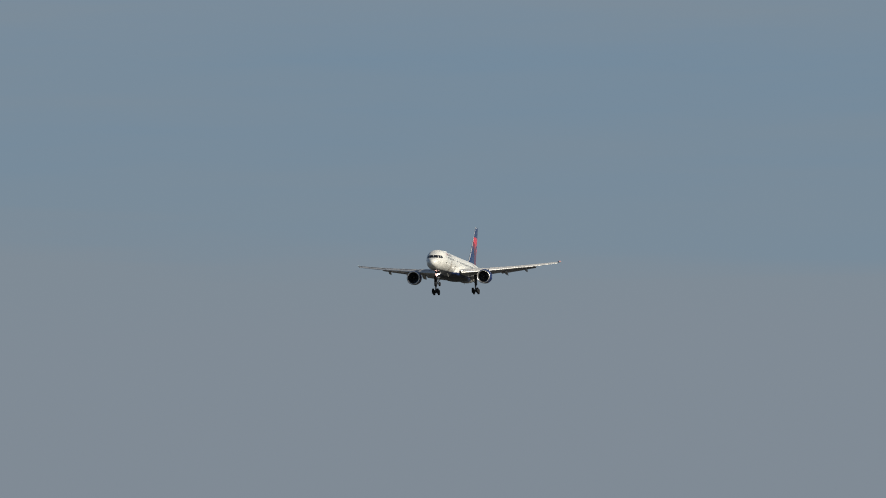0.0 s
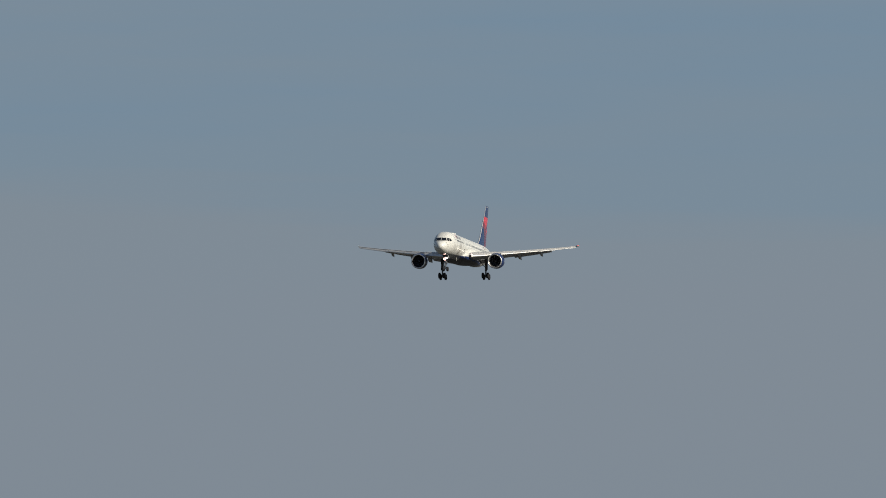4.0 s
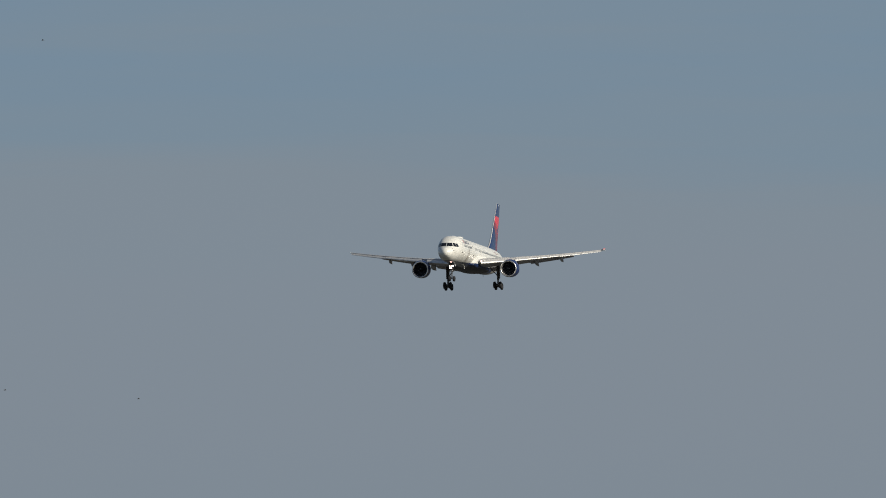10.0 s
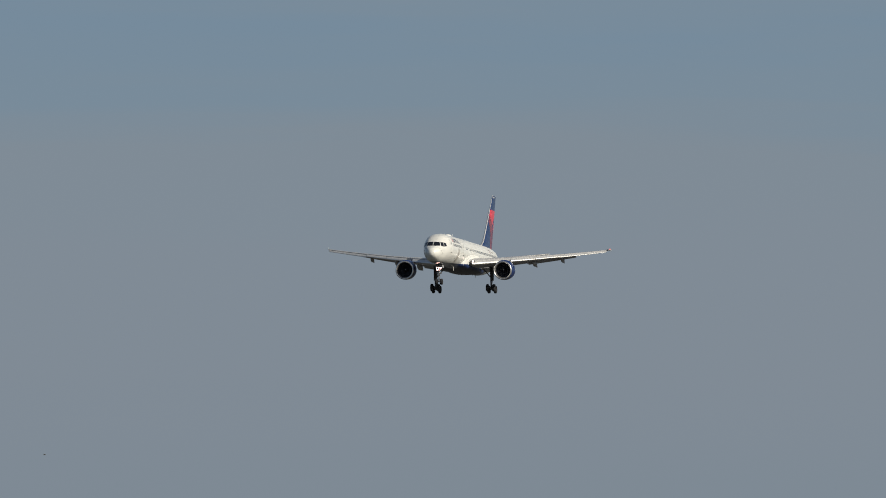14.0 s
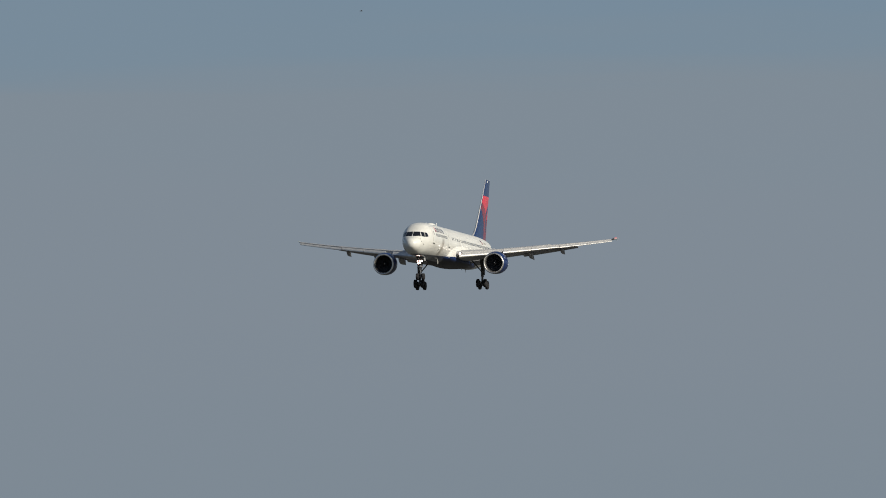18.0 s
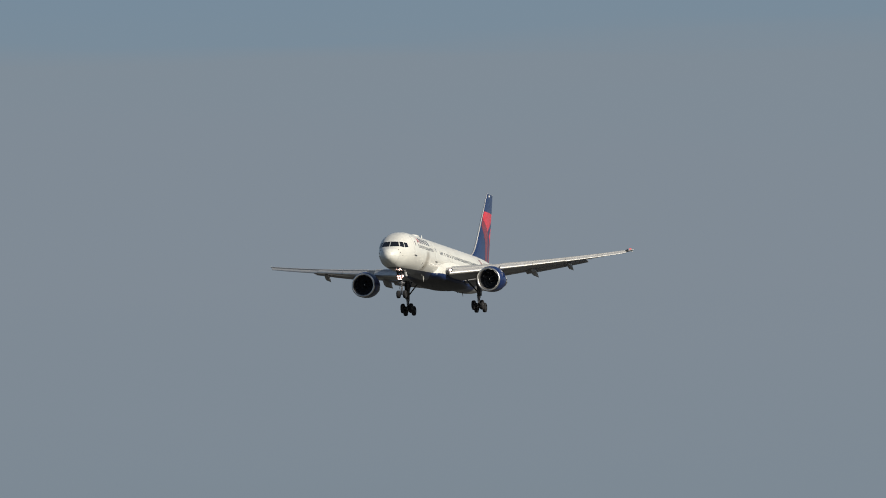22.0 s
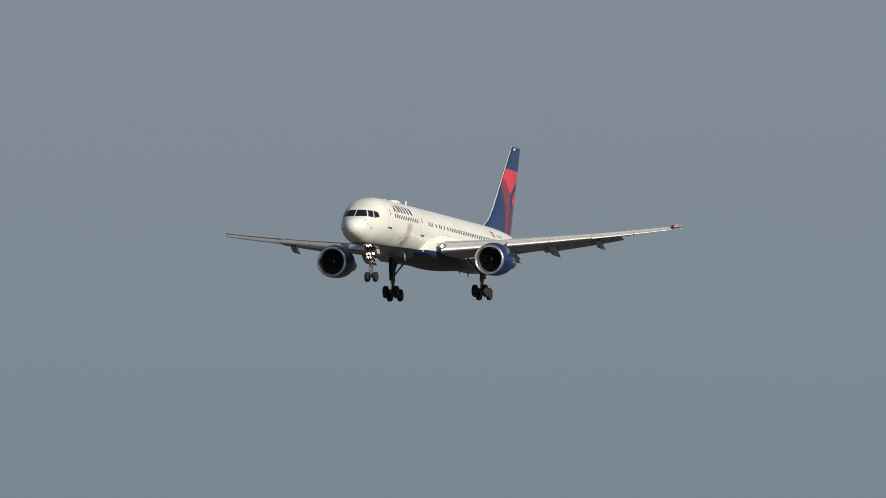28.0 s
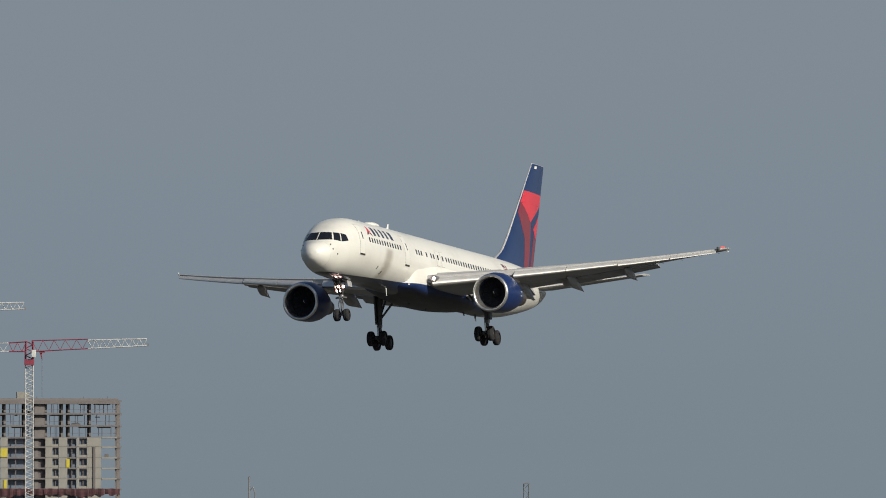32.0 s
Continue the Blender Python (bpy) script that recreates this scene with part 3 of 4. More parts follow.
def build_wing(side):
    wing = part("wing", loft(span_rings(1.2, 18.7, side, 40, u0=0.035, u1=0.80, n=16)), GREY_PAINT, airliner, "long swept grey wing", smooth=35)
    # leading edge slats, lowered
    for x0, x1 in ((2.35, 6.05), (7.0, 9.95), (10.0, 12.95), (13.0, 15.95), (16.0, 18.6)):
        part("slat", loft(droop(span_rings(x0, x1, side, 6, u0=0.0, u1=0.165, n=8), -22, 0.15 if x0 < 12 else 0.19, 0.24)), BRIGHT, wing, "bright bare-metal slat, lowered", smooth=50)
    # trailing edge flaps in two slotted panels, aileron and spoiler strips
    for x0, x1, vane, aft in ((2.2, 5.9, -0.17, -0.255), (8.15, 14.3, -0.075, -0.155)):
        fore = span_rings(x0, x1, side, 6, u0=0.74, u1=0.86, n=6)
        main = span_rings(x0, x1, side, 6, u0=0.80, u1=1.0, n=6)
        part("flap_vane", loft(droop(fore, 14, 0.10, vane * 4.6 if x0 > 6 else vane * 7.3)), FLAP_GREY, wing, "grey fore flap, lowered", smooth=50)
        part("flap", loft(droop(main, 19, 0.11 if x0 > 6 else 0.17, aft * 4.5 if x0 > 6 else aft * 7.3)), FLAP_GREY, wing, "grey slotted flap, lowered", smooth=50)
    part("aileron", loft(span_rings(14.35, 18.6, side, 6, u0=0.805, u1=1.0, n=6)), GREY_PAINT, wing, smooth=50)
    part("inboard_aileron", loft(droop(span_rings(5.95, 8.1, side, 4, u0=0.805, u1=1.0, n=6), 8, 0.05, 0)), GREY_PAINT, wing, smooth=50)
    # tip: a bright cap, widest near its front corner, with the position lamp behind a dark notch
    lead, trail, z = wing_line(18.7)
    tip = span_rings(18.7, 18.72, side, 1, n=16)
    c = Vector((side * 18.9, NOSE - (lead + 1.5), z + 0.22))
    part("wing_tip", loft([tip[0], [p.lerp(c, 0.25) + Vector((side * 0.12, 0, 0)) for p in tip[0]], [p.lerp(c, 0.7) + Vector((side * 0.22, 0, 0)) for p in tip[0]]]), BRIGHT, wing, "bright rounded wing tip cap", smooth=50)
    if side < 0:
        part("lamp_notch", rounded_box((side * 18.73 - 0.06, NOSE - lead - 0.25, z - 0.04), (side * 18.73 + 0.06, NOSE - lead + 0.12, z + 0.14), 0.02), DARK, wing, "dark notch beside the lamp")
    bm = rod(bmesh.new(), (side * 18.84, NOSE - lead - 0.35, z + 0.15), (side * 18.98, NOSE - lead - 0.70, z + 0.18), 0.038, 0.03, 10)
    part("wing_tip_lamp", bm, RED_LAMP if side < 0 else GREEN_LAMP, wing, "red wing tip lamp" if side < 0 else "green wing tip lamp", smooth=50)
    bm = rod(bmesh.new(), (side * 18.8, NOSE - trail + 0.1, z - 0.02), (side * 18.85, NOSE - trail - 0.2, z), 0.05, 0.02)
    part("tail_lamp", bm, WHITE_PAINT, wing, "small white lamp at the wing tip", smooth=50)
    for k in range(4):
        x = 14.6 + 1.2 * k
        t, zz = wing_line(x)[1:]
        part("static_wick", rod(bmesh.new(), (side * x, NOSE - t + 0.05, zz - 0.02), (side * (x + 0.05), NOSE - t - 0.3, zz - 0.05), 0.008), BLACK, wing, "thin dark static wick")
    # flap track fairings
    for x, reach, dip, big in ((5.99, 27.36, -1.77, 1.6), (9.2, 27.9, -1.32, 1.15), (12.74, 28.4, -0.71, 1.0)):
        lead, trail, z = wing_line(x)
        c = trail - lead
        a, b = Vector((side * x, NOSE - (lead + 0.56 * c), z - 0.30)), Vector((side * (x + 0.02), NOSE - reach, dip))
        rings = []
        for k in range(15):
            s = k / 14
            r = max(0.010, 0.25 * big * min(1.0, (s / 0.4) ** 0.5) * (1 - max(0.0, (s - 0.35) / 0.65) ** 1.15))
            p = a.lerp(b, s) + Vector((0, 0, 0.05 * math.sin(math.pi * s)))
            rings.append([p + Vector((r * math.sin(2 * math.pi * i / 14), 0, r * 1.45 * math.cos(2 * math.pi * i / 14))) for i in range(14)])
        part("flap_track_fairing", loft(rings), GREY_PAINT, wing, "pointed grey flap track fairing", smooth=60)
    # landing lamp in the wing root
    p = Vector((side * 2.44, NOSE - 17.35, -1.06))
    part("lamp_housing", rod(bmesh.new(), p + Vector((0, -0.5, 0)), p + Vector((0, -0.02, 0)), 0.24, 0.22, 16), STEEL, wing, "dull metal landing lamp housing", smooth=40)
    part("landing_lamp", rod(bmesh.new(), p + Vector((0.02, -0.02, 0.02)), p + Vector((0.02, 0.05, 0.02)), 0.13, 0.10, 16), ROOT_LAMP, wing, "glowing landing lamp", smooth=40)
    part("lamp_rim", spin(((0.06, 0.17), (-0.15, 0.17), (-0.15, 0.20), (0.06, 0.22)), p + Vector((0.02, 0, 0.02)), 20, True), STEEL, wing, "dull rim round the landing lamp", smooth=40)


def build_engine(side):
    at = Vector((side * 6.54, NOSE - 16.50, -2.11))

    def spun(profile, centre, n):
        """Spun about the engine's axis, which turns a little outward towards its back; the inlet droops."""
        bm = spin(profile, centre, n)
        for v in bm.verts:
            back = max(0.0, at.y - v.co.y)
            v.co.x += side * 0.018 * back
            v.co.z -= 0.13 * max(0.0, 1 - back / 1.15)
        return bm

    cowl = part("engine_cowling", spun(((0.17, 1.22), (0.45, 1.28), (0.9, 1.315), (1.5, 1.32), (2.2, 1.27), (2.9, 1.15), (3.5, 1.0), (4.05, 0.86), (4.05, 0.82), (3.6, 0.93), (3.0, 1.02), (1.4, 1.03), (0.45, 0.985)), at, 56),
                BLUE_PAINT, airliner, "dark blue engine cowling", smooth=35)
    lip = [(0.17, 1.22), (0.08, 1.21), (0.02, 1.175), (0.0, 1.115), (0.03, 1.055), (0.12, 1.015), (0.27, 0.992), (0.46, 0.985)]
    part("inlet_lip", spun(lip, at, 56), LIP, cowl, "polished metal inlet lip", smooth=60)
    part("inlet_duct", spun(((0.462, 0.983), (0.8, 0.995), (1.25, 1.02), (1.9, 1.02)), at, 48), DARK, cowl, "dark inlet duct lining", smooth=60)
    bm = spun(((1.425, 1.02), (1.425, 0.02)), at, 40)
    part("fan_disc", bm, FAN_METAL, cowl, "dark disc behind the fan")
    blade = None
    for k in range(30):
        a = 2 * math.pi * k / 30
        if blade is None:
            rings = []
            for r, tw, ch in ((0.30, 0.45, 0.20), (0.65, 0.8, 0.26), (1.0, 1.1, 0.30)):
                e, tang = Vector((0, 0, 1)), Vector((1, 0, 0))
                chord = Vector((0, -1, 0)) * math.cos(tw) + tang * math.sin(tw)
                nrm = e.cross(chord) * 0.012
                rings.append([e * r - chord * ch / 2, e * r + nrm, e * r + chord * ch / 2, e * r - nrm])
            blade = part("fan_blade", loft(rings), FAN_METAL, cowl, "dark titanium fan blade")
            blade.matrix_basis = Matrix.Translation(at + Vector((0, -1.45, 0)))
        else:
            again(blade, Matrix.Translation(at + Vector((0, -1.45, 0))) @ Matrix.Rotation(a, 4, "Y"))
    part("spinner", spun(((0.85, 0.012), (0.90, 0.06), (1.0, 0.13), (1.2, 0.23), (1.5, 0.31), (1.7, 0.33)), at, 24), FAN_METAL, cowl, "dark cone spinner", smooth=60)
    bm = bmesh.new()
    for k in range(9):
        a = 0.4 + k * 0.36
        r = 0.03 + 0.006 * k
        d = 0.90 + max(-0.04, (r - 0.06) * 1.4) - 0.02
        box(bm, (-0.014, -0.02, -0.014), (0.014, 0.03, 0.014), Matrix.Translation(at + Vector((r * math.sin(a), -d, r * math.cos(a)))) @ Matrix.Rotation(a, 4, "Y"))
    part("spiral_mark", bm, WHITE_PAINT, cowl, "white spiral on the spinner")
    part("core_nozzle", spun(((3.4, 0.80), (4.2, 0.72), (5.1, 0.58), (5.8, 0.48), (5.8, 0.44), (4.6, 0.48)), at + Vector((0, 0, -0.02)), 32), HOT_METAL, cowl, "bare metal core nozzle", smooth=50)
    part("exhaust_plug", spun(((5.0, 0.34), (6.0, 0.24), (6.6, 0.02)), at + Vector((0, 0, -0.02)), 20), HOT_METAL, cowl, "pointed exhaust plug", smooth=60)
    # pylon from the cowling's back up to the wing
    lead, trail, z = wing_line(6.5)
    rings = []
    for k in range(9):
        s = k / 8
        front = 17.7 + s * (lead - 16.9)
        back = 21.4 + s * 3.0
        zz = at.z + 0.85 + s * (z - 0.05 - at.z - 0.85)
        w = 0.22 + 0.02 * s
        rings.append([Vector((side * 6.5 + w * x, NOSE - (front + (back - front) * y), zz)) for x, y in ((0, 0), (0.55, 0.06), (0.95, 0.25), (1, 0.5), (0.7, 0.8), (0, 1), (-0.7, 0.8), (-1, 0.5), (-0.95, 0.25), (-0.55, 0.06))])
    part("pylon", loft(rings), WHITE_PAINT, airliner, "pale engine pylon under the wing", smooth=50)
    # strake on the cowling's inner shoulder and pale latch marks low on the side
    for k in range(4):
        a = radians(84 + 14 * (k % 2)) * (-1 if side < 0 else 1)
        p = at + Vector((1.16 * math.sin(a) + side * 0.055, -2.72 - 0.16 * (k // 2), 1.13 * math.cos(a)))
        part("latch_mark", box(bmesh.new(), (-0.03, -0.05, -0.02), (0.03, 0.05, 0.02), Matrix.Translation(p)), WHITE_PAINT, cowl, "small pale latch mark")


def build_tail():
    # fin sections: height -> leading edge, trailing edge behind the nose
    def fin_line(z):
        lead = table(((1.55, 35.6), (2.1, 36.9), (2.6, 38.1), (3.2, 38.95), (4.0, 39.85), (9.12, 45.0)), z)[0]
        return lead, 45.0 + (z - 2.1) * 0.365

    def fin_ring(z, u0, u1, n=10, grow=1.0):
        lead, trail = fin_line(z)
        c = trail - lead
        us = [u0 + (u1 - u0) * 0.5 * (1 - math.cos(math.pi * i / n)) for i in range(n + 1)]

        def half(u):
            return grow * 5 * 0.085 * c * (0.2969 * math.sqrt(u) - 0.1260 * u - 0.3516 * u * u + 0.2843 * u**3 - 0.1030 * u**4) + 0.003
        return [Vector((half(u), NOSE - (lead + u * c), z)) for u in us] + [Vector((-half(u), NOSE - (lead + u * c), z)) for u in us[::-1]]
    zs = [1.55 + (9.12 - 1.55) * k / 22 for k in range(23)]
    fin = part("fin", loft([fin_ring(z, 0.0131, 0.70) for z in zs]), FIN_BLUE, airliner, "tall dark blue swept fin with bright and dark red shapes", smooth=40)
    part("fin_leading_edge", loft([fin_ring(z, 0.0, 0.013, 6) for z in zs]), BRIGHT, fin, "bare metal fin leading edge", smooth=60)
    part("rudder", loft([fin_ring(z, 0.705, 1.0) for z in zs]), FIN_BLUE, fin, "dark blue rudder", smooth=40)
    part("fin_cap", loft([[p + Vector((0, 0, h)) for p in fin_ring(9.12, 0.0, 1.0, 10, g)] for h, g in ((0.0, 1.03), (0.04, 0.6))]), GREY_PAINT, fin, "grey fin cap", smooth=50)

    def on_fin(side):
        def where(u, h, off):
            z = 2.15 + h * (9.16 - 2.15)
            lead, trail = fin_line(z)
            c = trail - lead
            u = max(0.0301, min(0.999, u))
            half = 5 * 0.085 * c * (0.2969 * math.sqrt(u) - 0.1260 * u - 0.3516 * u * u + 0.2843 * u**3 - 0.1030 * u**4) + 0.003
            return Vector((side * (half + off), NOSE - (lead + u * c), z))
        return where
    shapes = ((DARK_RED, 0.006, ((0.03, 0.61), (0.64, 0.60), (0.64, 0.425), (0.05, 0.486)), "dark red shape on the fin"),
              (DARK_RED, 0.006, ((0.05, 0.486), (0.64, 0.425), (0.74, 0.257), (0.50, 0.25)), "dark red shape on the fin"),
              (DARK_RED, 0.006, ((0.50, 0.25), (0.74, 0.257), (0.875, -0.075), (0.745, -0.075)), "dark red shape on the fin"),
              (DARK_RED, 0.006, ((0.86, 0.315), (0.98, 0.257), (0.985, -0.075), (0.91, -0.075)), "dark red shape on the rudder"),
              (RED_PAINT, 0.011, ((0.03, 0.714), (0.985, 0.710), (0.98, 0.596), (0.03, 0.595)), "bright red shape on the fin"),
              (RED_PAINT, 0.011, ((0.03, 0.597), (0.98, 0.598), (0.61, 0.42), (0.42, 0.49)), "bright red shape on the fin"),
              (RED_PAINT, 0.011, ((0.985, 0.50), (0.985, 0.38), (0.97, 0.27), (0.80, 0.36)), "bright red shape on the rudder"))
    for side in (-1, 1):
        for mat, off, corners, label in shapes:
            part("fin_marking", skin(corners, on_fin(side), off, 14, 8, 0.012), mat, fin, label, smooth=40)
        part("fin_badge", skin(((0.20, 0.95), (0.36, 0.95), (0.36, 0.977), (0.20, 0.977)), on_fin(side), 0.011, 4, 2, 0.012), WHITE_PAINT, fin, "small white badge at the fin's top", smooth=40)

    for side in (-1, 1):
        def stab(u0, u1, x0=0.5, x1=7.55, k=10):
            rings = []
            for i in range(k + 1):
                x = x0 + (x1 - x0) * i / k
                s = (x - 0.5) / 7.05
                rings.append(foil(41.4 + 3.9 * s, 46.2 + 0.95 * s, x, 0.46 + 0.95 * s, side, u0, u1, 0.09, -3.0))
            return rings
        st = part("stabilizer", loft(stab(0.101, 0.72)), GREY_PAINT, airliner, "swept grey tailplane", smooth=40)
        part("stabilizer_edge", loft(stab(0.0, 0.10)), BRIGHT, st, "bare metal tailplane edge", smooth=60)
        part("elevator", loft(stab(0.725, 1.0, 0.95)), GREY_PAINT, st, "grey elevator", smooth=40)


def wheel(parent, at, r, w):
    """A tyre with rounded shoulders on an axle that runs across, with its hub."""
    prof = [(-0.5, 0.62), (-0.5, 0.78), (-0.44, 0.9), (-0.3, 0.975), (-0.12, 1.0), (-0.1, 0.985), (0, 0.985), (0.1, 0.985), (0.12, 1.0), (0.3, 0.975), (0.44, 0.9), (0.5, 0.78), (0.5, 0.62)]
    n = 28
    c = Vector(at)

    def turned(pairs):
        return loft([[c + Vector((a * w, q * r * math.sin(2 * math.pi * i / n), q * r * math.cos(2 * math.pi * i / n))) for i in range(n)] for a, q in pairs], cap=False)
    part("tyre", turned(prof + [prof[0]]), RUBBER, parent, "black rubber tyre", smooth=50)
    part("wheel_hub", loft([[c + Vector((a * w, q * r * math.sin(2 * math.pi * i / n), q * r * math.cos(2 * math.pi * i / n))) for i in range(n)] for a, q in ((-0.42, 0.3), (-0.36, 0.62), (0.36, 0.62), (0.42, 0.3))]), HUB, parent, "dark metal wheel hub", smooth=40)


def build_gear():
    y = NOSE - 5.92
    strut = part("nose_gear", rod(bmesh.new(), (0, y + 0.12, -1.7), (0, y, -3.15), 0.12, 0.105, 14), GEAR_DARK, airliner, "dark upper nose gear leg", smooth=40)
    part("oleo", rod(bmesh.new(), (0, y, -3.1), (0, y - 0.02, -4.25), 0.065, 0.065, 12), STEEL, strut, "bright steel sliding tube", smooth=40)
    bm = rod(bmesh.new(), (-0.40, y + 0.1, -1.95), (-0.06, y + 0.02, -2.95), 0.06, 0.05)
    rod(bm, (0.40, y + 0.1, -1.95), (0.06, y + 0.02, -2.95), 0.06, 0.05)
    part("side_brace", bm, GEAR_DARK, strut, "dark angled side brace", smooth=40)
    part("axle", rod(bmesh.new(), (-0.42, y - 0.02, -4.28), (0.42, y - 0.02, -4.28), 0.055, 0.055, 10), STEEL, strut, smooth=40)
    for x in (-0.33, 0.33):
        wheel(strut, (x, y - 0.02, -4.28), 0.40, 0.34)
    bm = rod(bmesh.new(), (0, y - 0.12, -3.05), (0, y - 0.32, -3.55), 0.04)
    rod(bm, (0, y - 0.32, -3.55), (0, y - 0.08, -4.15), 0.04)
    part("torque_link", bm, STEEL, strut, smooth=40)
    bm = rod(bmesh.new(), (-0.22, y + 1.3, -1.85), (-0.08, y + 0.05, -2.95), 0.05)
    rod(bm, (0.22, y + 1.3, -1.85), (0.08, y + 0.05, -2.95), 0.05)
    part("drag_brace", bm, GEAR_DARK, strut, smooth=40)
    part("steering_collar", rod(bmesh.new(), (0, y, -3.22), (0, y, -2.98), 0.18, 0.16, 14), STEEL, strut, smooth=40)
    for side in (-1, 1):
        part("steering_cylinder", rod(bmesh.new(), (side * 0.10, y + 0.12, -3.13), (side * 0.37, y + 0.02, -3.18), 0.075, 0.06, 10), STEEL, strut, "dull steel steering cylinder", smooth=40)
        part("brake_hose", rod(rod(bmesh.new(), (side * 0.09, y + 0.10, -3.2), (side * 0.17, y + 0.16, -3.62), 0.02, 0.02, 6), (side * 0.17, y + 0.16, -3.62), (side * 0.08, y + 0.05, -4.1), 0.02, 0.02, 6), BLACK, strut, "thin black hose")
    part("tow_fitting", rounded_box((-0.09, y + 0.05, -3.52), (0.09, y + 0.17, -3.34), 0.02), STEEL, strut, "dull steel tow fitting")
    bm = box(bmesh.new(), (-0.36, y + 0.10, -2.51), (0.36, y + 0.16, -2.43))
    box(bm, (-0.18, y + 0.10, -2.76), (0.30, y + 0.16, -2.68))
    part("lamp_bracket", bm, GEAR_DARK, strut)
    for x, z in ((-0.235, -2.47), (0.0, -2.47), (0.235, -2.47), (-0.06, -2.72), (0.18, -2.72)):
        shell = [(x, y + 0.10, z), (x, y + 0.36, z)]
        ring = [[Vector(c) + Vector((r * math.sin(2 * math.pi * i / 14), 0, r * math.cos(2 * math.pi * i / 14))) for i in range(14)] for c, r in ((shell[0], 0.10), (shell[1], 0.128), (shell[1], 0.116), (shell[0], 0.09))]
        part("lamp_housing", loft(ring + [ring[0]], cap=False), GEAR_DARK, strut, "dark lamp housing", smooth=40)
        part("landing_lamp", rod(bmesh.new(), (x, y + 0.15, z), (x, y + 0.23, z), 0.092, 0.085, 14), LAMP, strut, "glowing round landing lamp", smooth=40)
    for side in (-1, 1):
        bm = box(bmesh.new(), (-0.018, -0.40, -0.46), (0.018, 0.40, 0.0), Matrix.Translation((side * 0.40, y - 0.32, -1.98)) @ Matrix.Rotation(radians(-side * 10), 4, "Y"))
        part("nose_gear_door", bm, GREY_PAINT, airliner, "open grey nose gear door")
    # solid dark plate; the open bay's shade is put into its colour
    part("gear_bay_plate", box(bmesh.new(), (-0.38, y - 0.75, -2.085), (0.38, y + 0.75, -2.04)), DARK, airliner, "dark plate standing in for the shaded open nose gear bay")
    # main gear, four wheels a side
    for side in (-1, 1):
        c = Vector((side * 3.72, NOSE - 24.27, -4.28))
        leg = part("main_gear", rod(rod(bmesh.new(), (side * 3.66, c.y + 0.15, -1.3), (c.x, c.y, -3.35), 0.23, 0.155, 16), (c.x, c.y, -3.3), c, 0.11, 0.11, 14), GEAR_DARK, airliner, "dark main gear leg", smooth=40)
        tilt = Matrix.Rotation(radians(10), 3, "X")
        bm = rod(bmesh.new(), c + tilt @ Vector((0, 0.75, 0)), c + tilt @ Vector((0, -0.75, 0)), 0.11, 0.11, 12)
        part("bogie_beam", bm, GEAR_DARK, leg, smooth=40)
        for dy in (0.57, -0.57):
            a = c + tilt @ Vector((0, dy, 0))
            part("axle", rod(bmesh.new(), a + Vector((-0.6, 0, 0)), a + Vector((0.6, 0, 0)), 0.07, 0.07, 10), GEAR_DARK, leg, smooth=40)
            for dx in (-0.43, 0.43):
                wheel(leg, a + Vector((dx, 0, 0)), 0.50, 0.36)
        part("side_brace", rod(bmesh.new(), (side * 2.45, c.y + 0.1, -1.45), (c.x - side * 0.1, c.y, -2.82), 0.075, 0.065, 10), GEAR_DARK, leg, smooth=40)
        bm = rod(bmesh.new(), (side * 3.5, c.y - 0.75, -1.45), (c.x, c.y - 0.1, -2.7), 0.07, 0.06, 10)
        part("drag_brace", bm, GEAR_DARK, leg, smooth=40)
        bm = rod(bmesh.new(), (c.x, c.y - 0.15, -3.35), (c.x, c.y - 0.42, -3.8), 0.045)
        rod(bm, (c.x, c.y - 0.42, -3.8), (c.x, c.y - 0.12, -4.2), 0.045)
        part("torque_link", bm, GEAR_DARK, leg, smooth=40)
        for dx, dz in ((0.14, 0.0), (-0.13, 0.05), (0.05, -0.12)):
            part("hydraulic_line", rod(bmesh.new(), (c.x + dx, c.y + 0.2, -3.1 + dz), (c.x + dx * 0.6, c.y + 0.16, -4.1), 0.022, 0.022, 6), STEEL, leg, "thin steel hydraulic line")
        part("gland_collar", rod(bmesh.new(), (c.x, c.y, -3.26), (c.x, c.y, -3.44), 0.175, 0.15, 14), STEEL, leg, "steel collar on the leg", smooth=40)
        # door plate carried on the leg's outer side
        rings = [[Vector((side * (3.85 + 0.02 * k) + side * t, c.y + yy * (1 - 0.62 * k), -1.35 - 1.86 * k)) for t, yy in ((0, 0.55), (0.11, 0.52), (0.11, -0.52), (0, -0.55))] for k in (0, 0.25, 0.5, 0.75, 1)]
        part("leg_door", loft(rings), GEAR_DARK, leg, "dark door plate on the gear leg")


build_fuselage()
for which in (-1, 1):
    build_wing(which)
    build_engine(which)
build_tail()
build_gear()


# ---- far buildings beyond the field: everything is laid out across (m) along a line 4600 m off ----
CONCRETE = material("raw_concrete", (0.185, 0.168, 0.165), 0.85, 0, 0.35, 0.25)
PANEL = material("cream_wall_panel", (0.285, 0.275, 0.250), 0.8, 0, 0.25, 0.35)
CORE = material("dark_core_concrete", (0.15, 0.135, 0.132), 0.85, 0, 0.3, 0.3)
NETTING = material("maroon_netting", (0.085, 0.035, 0.042), 0.9, 0, 0.6, 0.8)
WINDOW = material("dim_window_glass", (0.15, 0.18, 0.235), 0.3, 0, 0.3, 0.3)
YELLOW = material("yellow_board", (0.55, 0.46, 0.05), 0.7, 0, 0.2, 0.5)
CRANE_WHITE = material("crane_white_paint", (0.63, 0.63, 0.61), 0.5, 0, 0.2, 0.6)
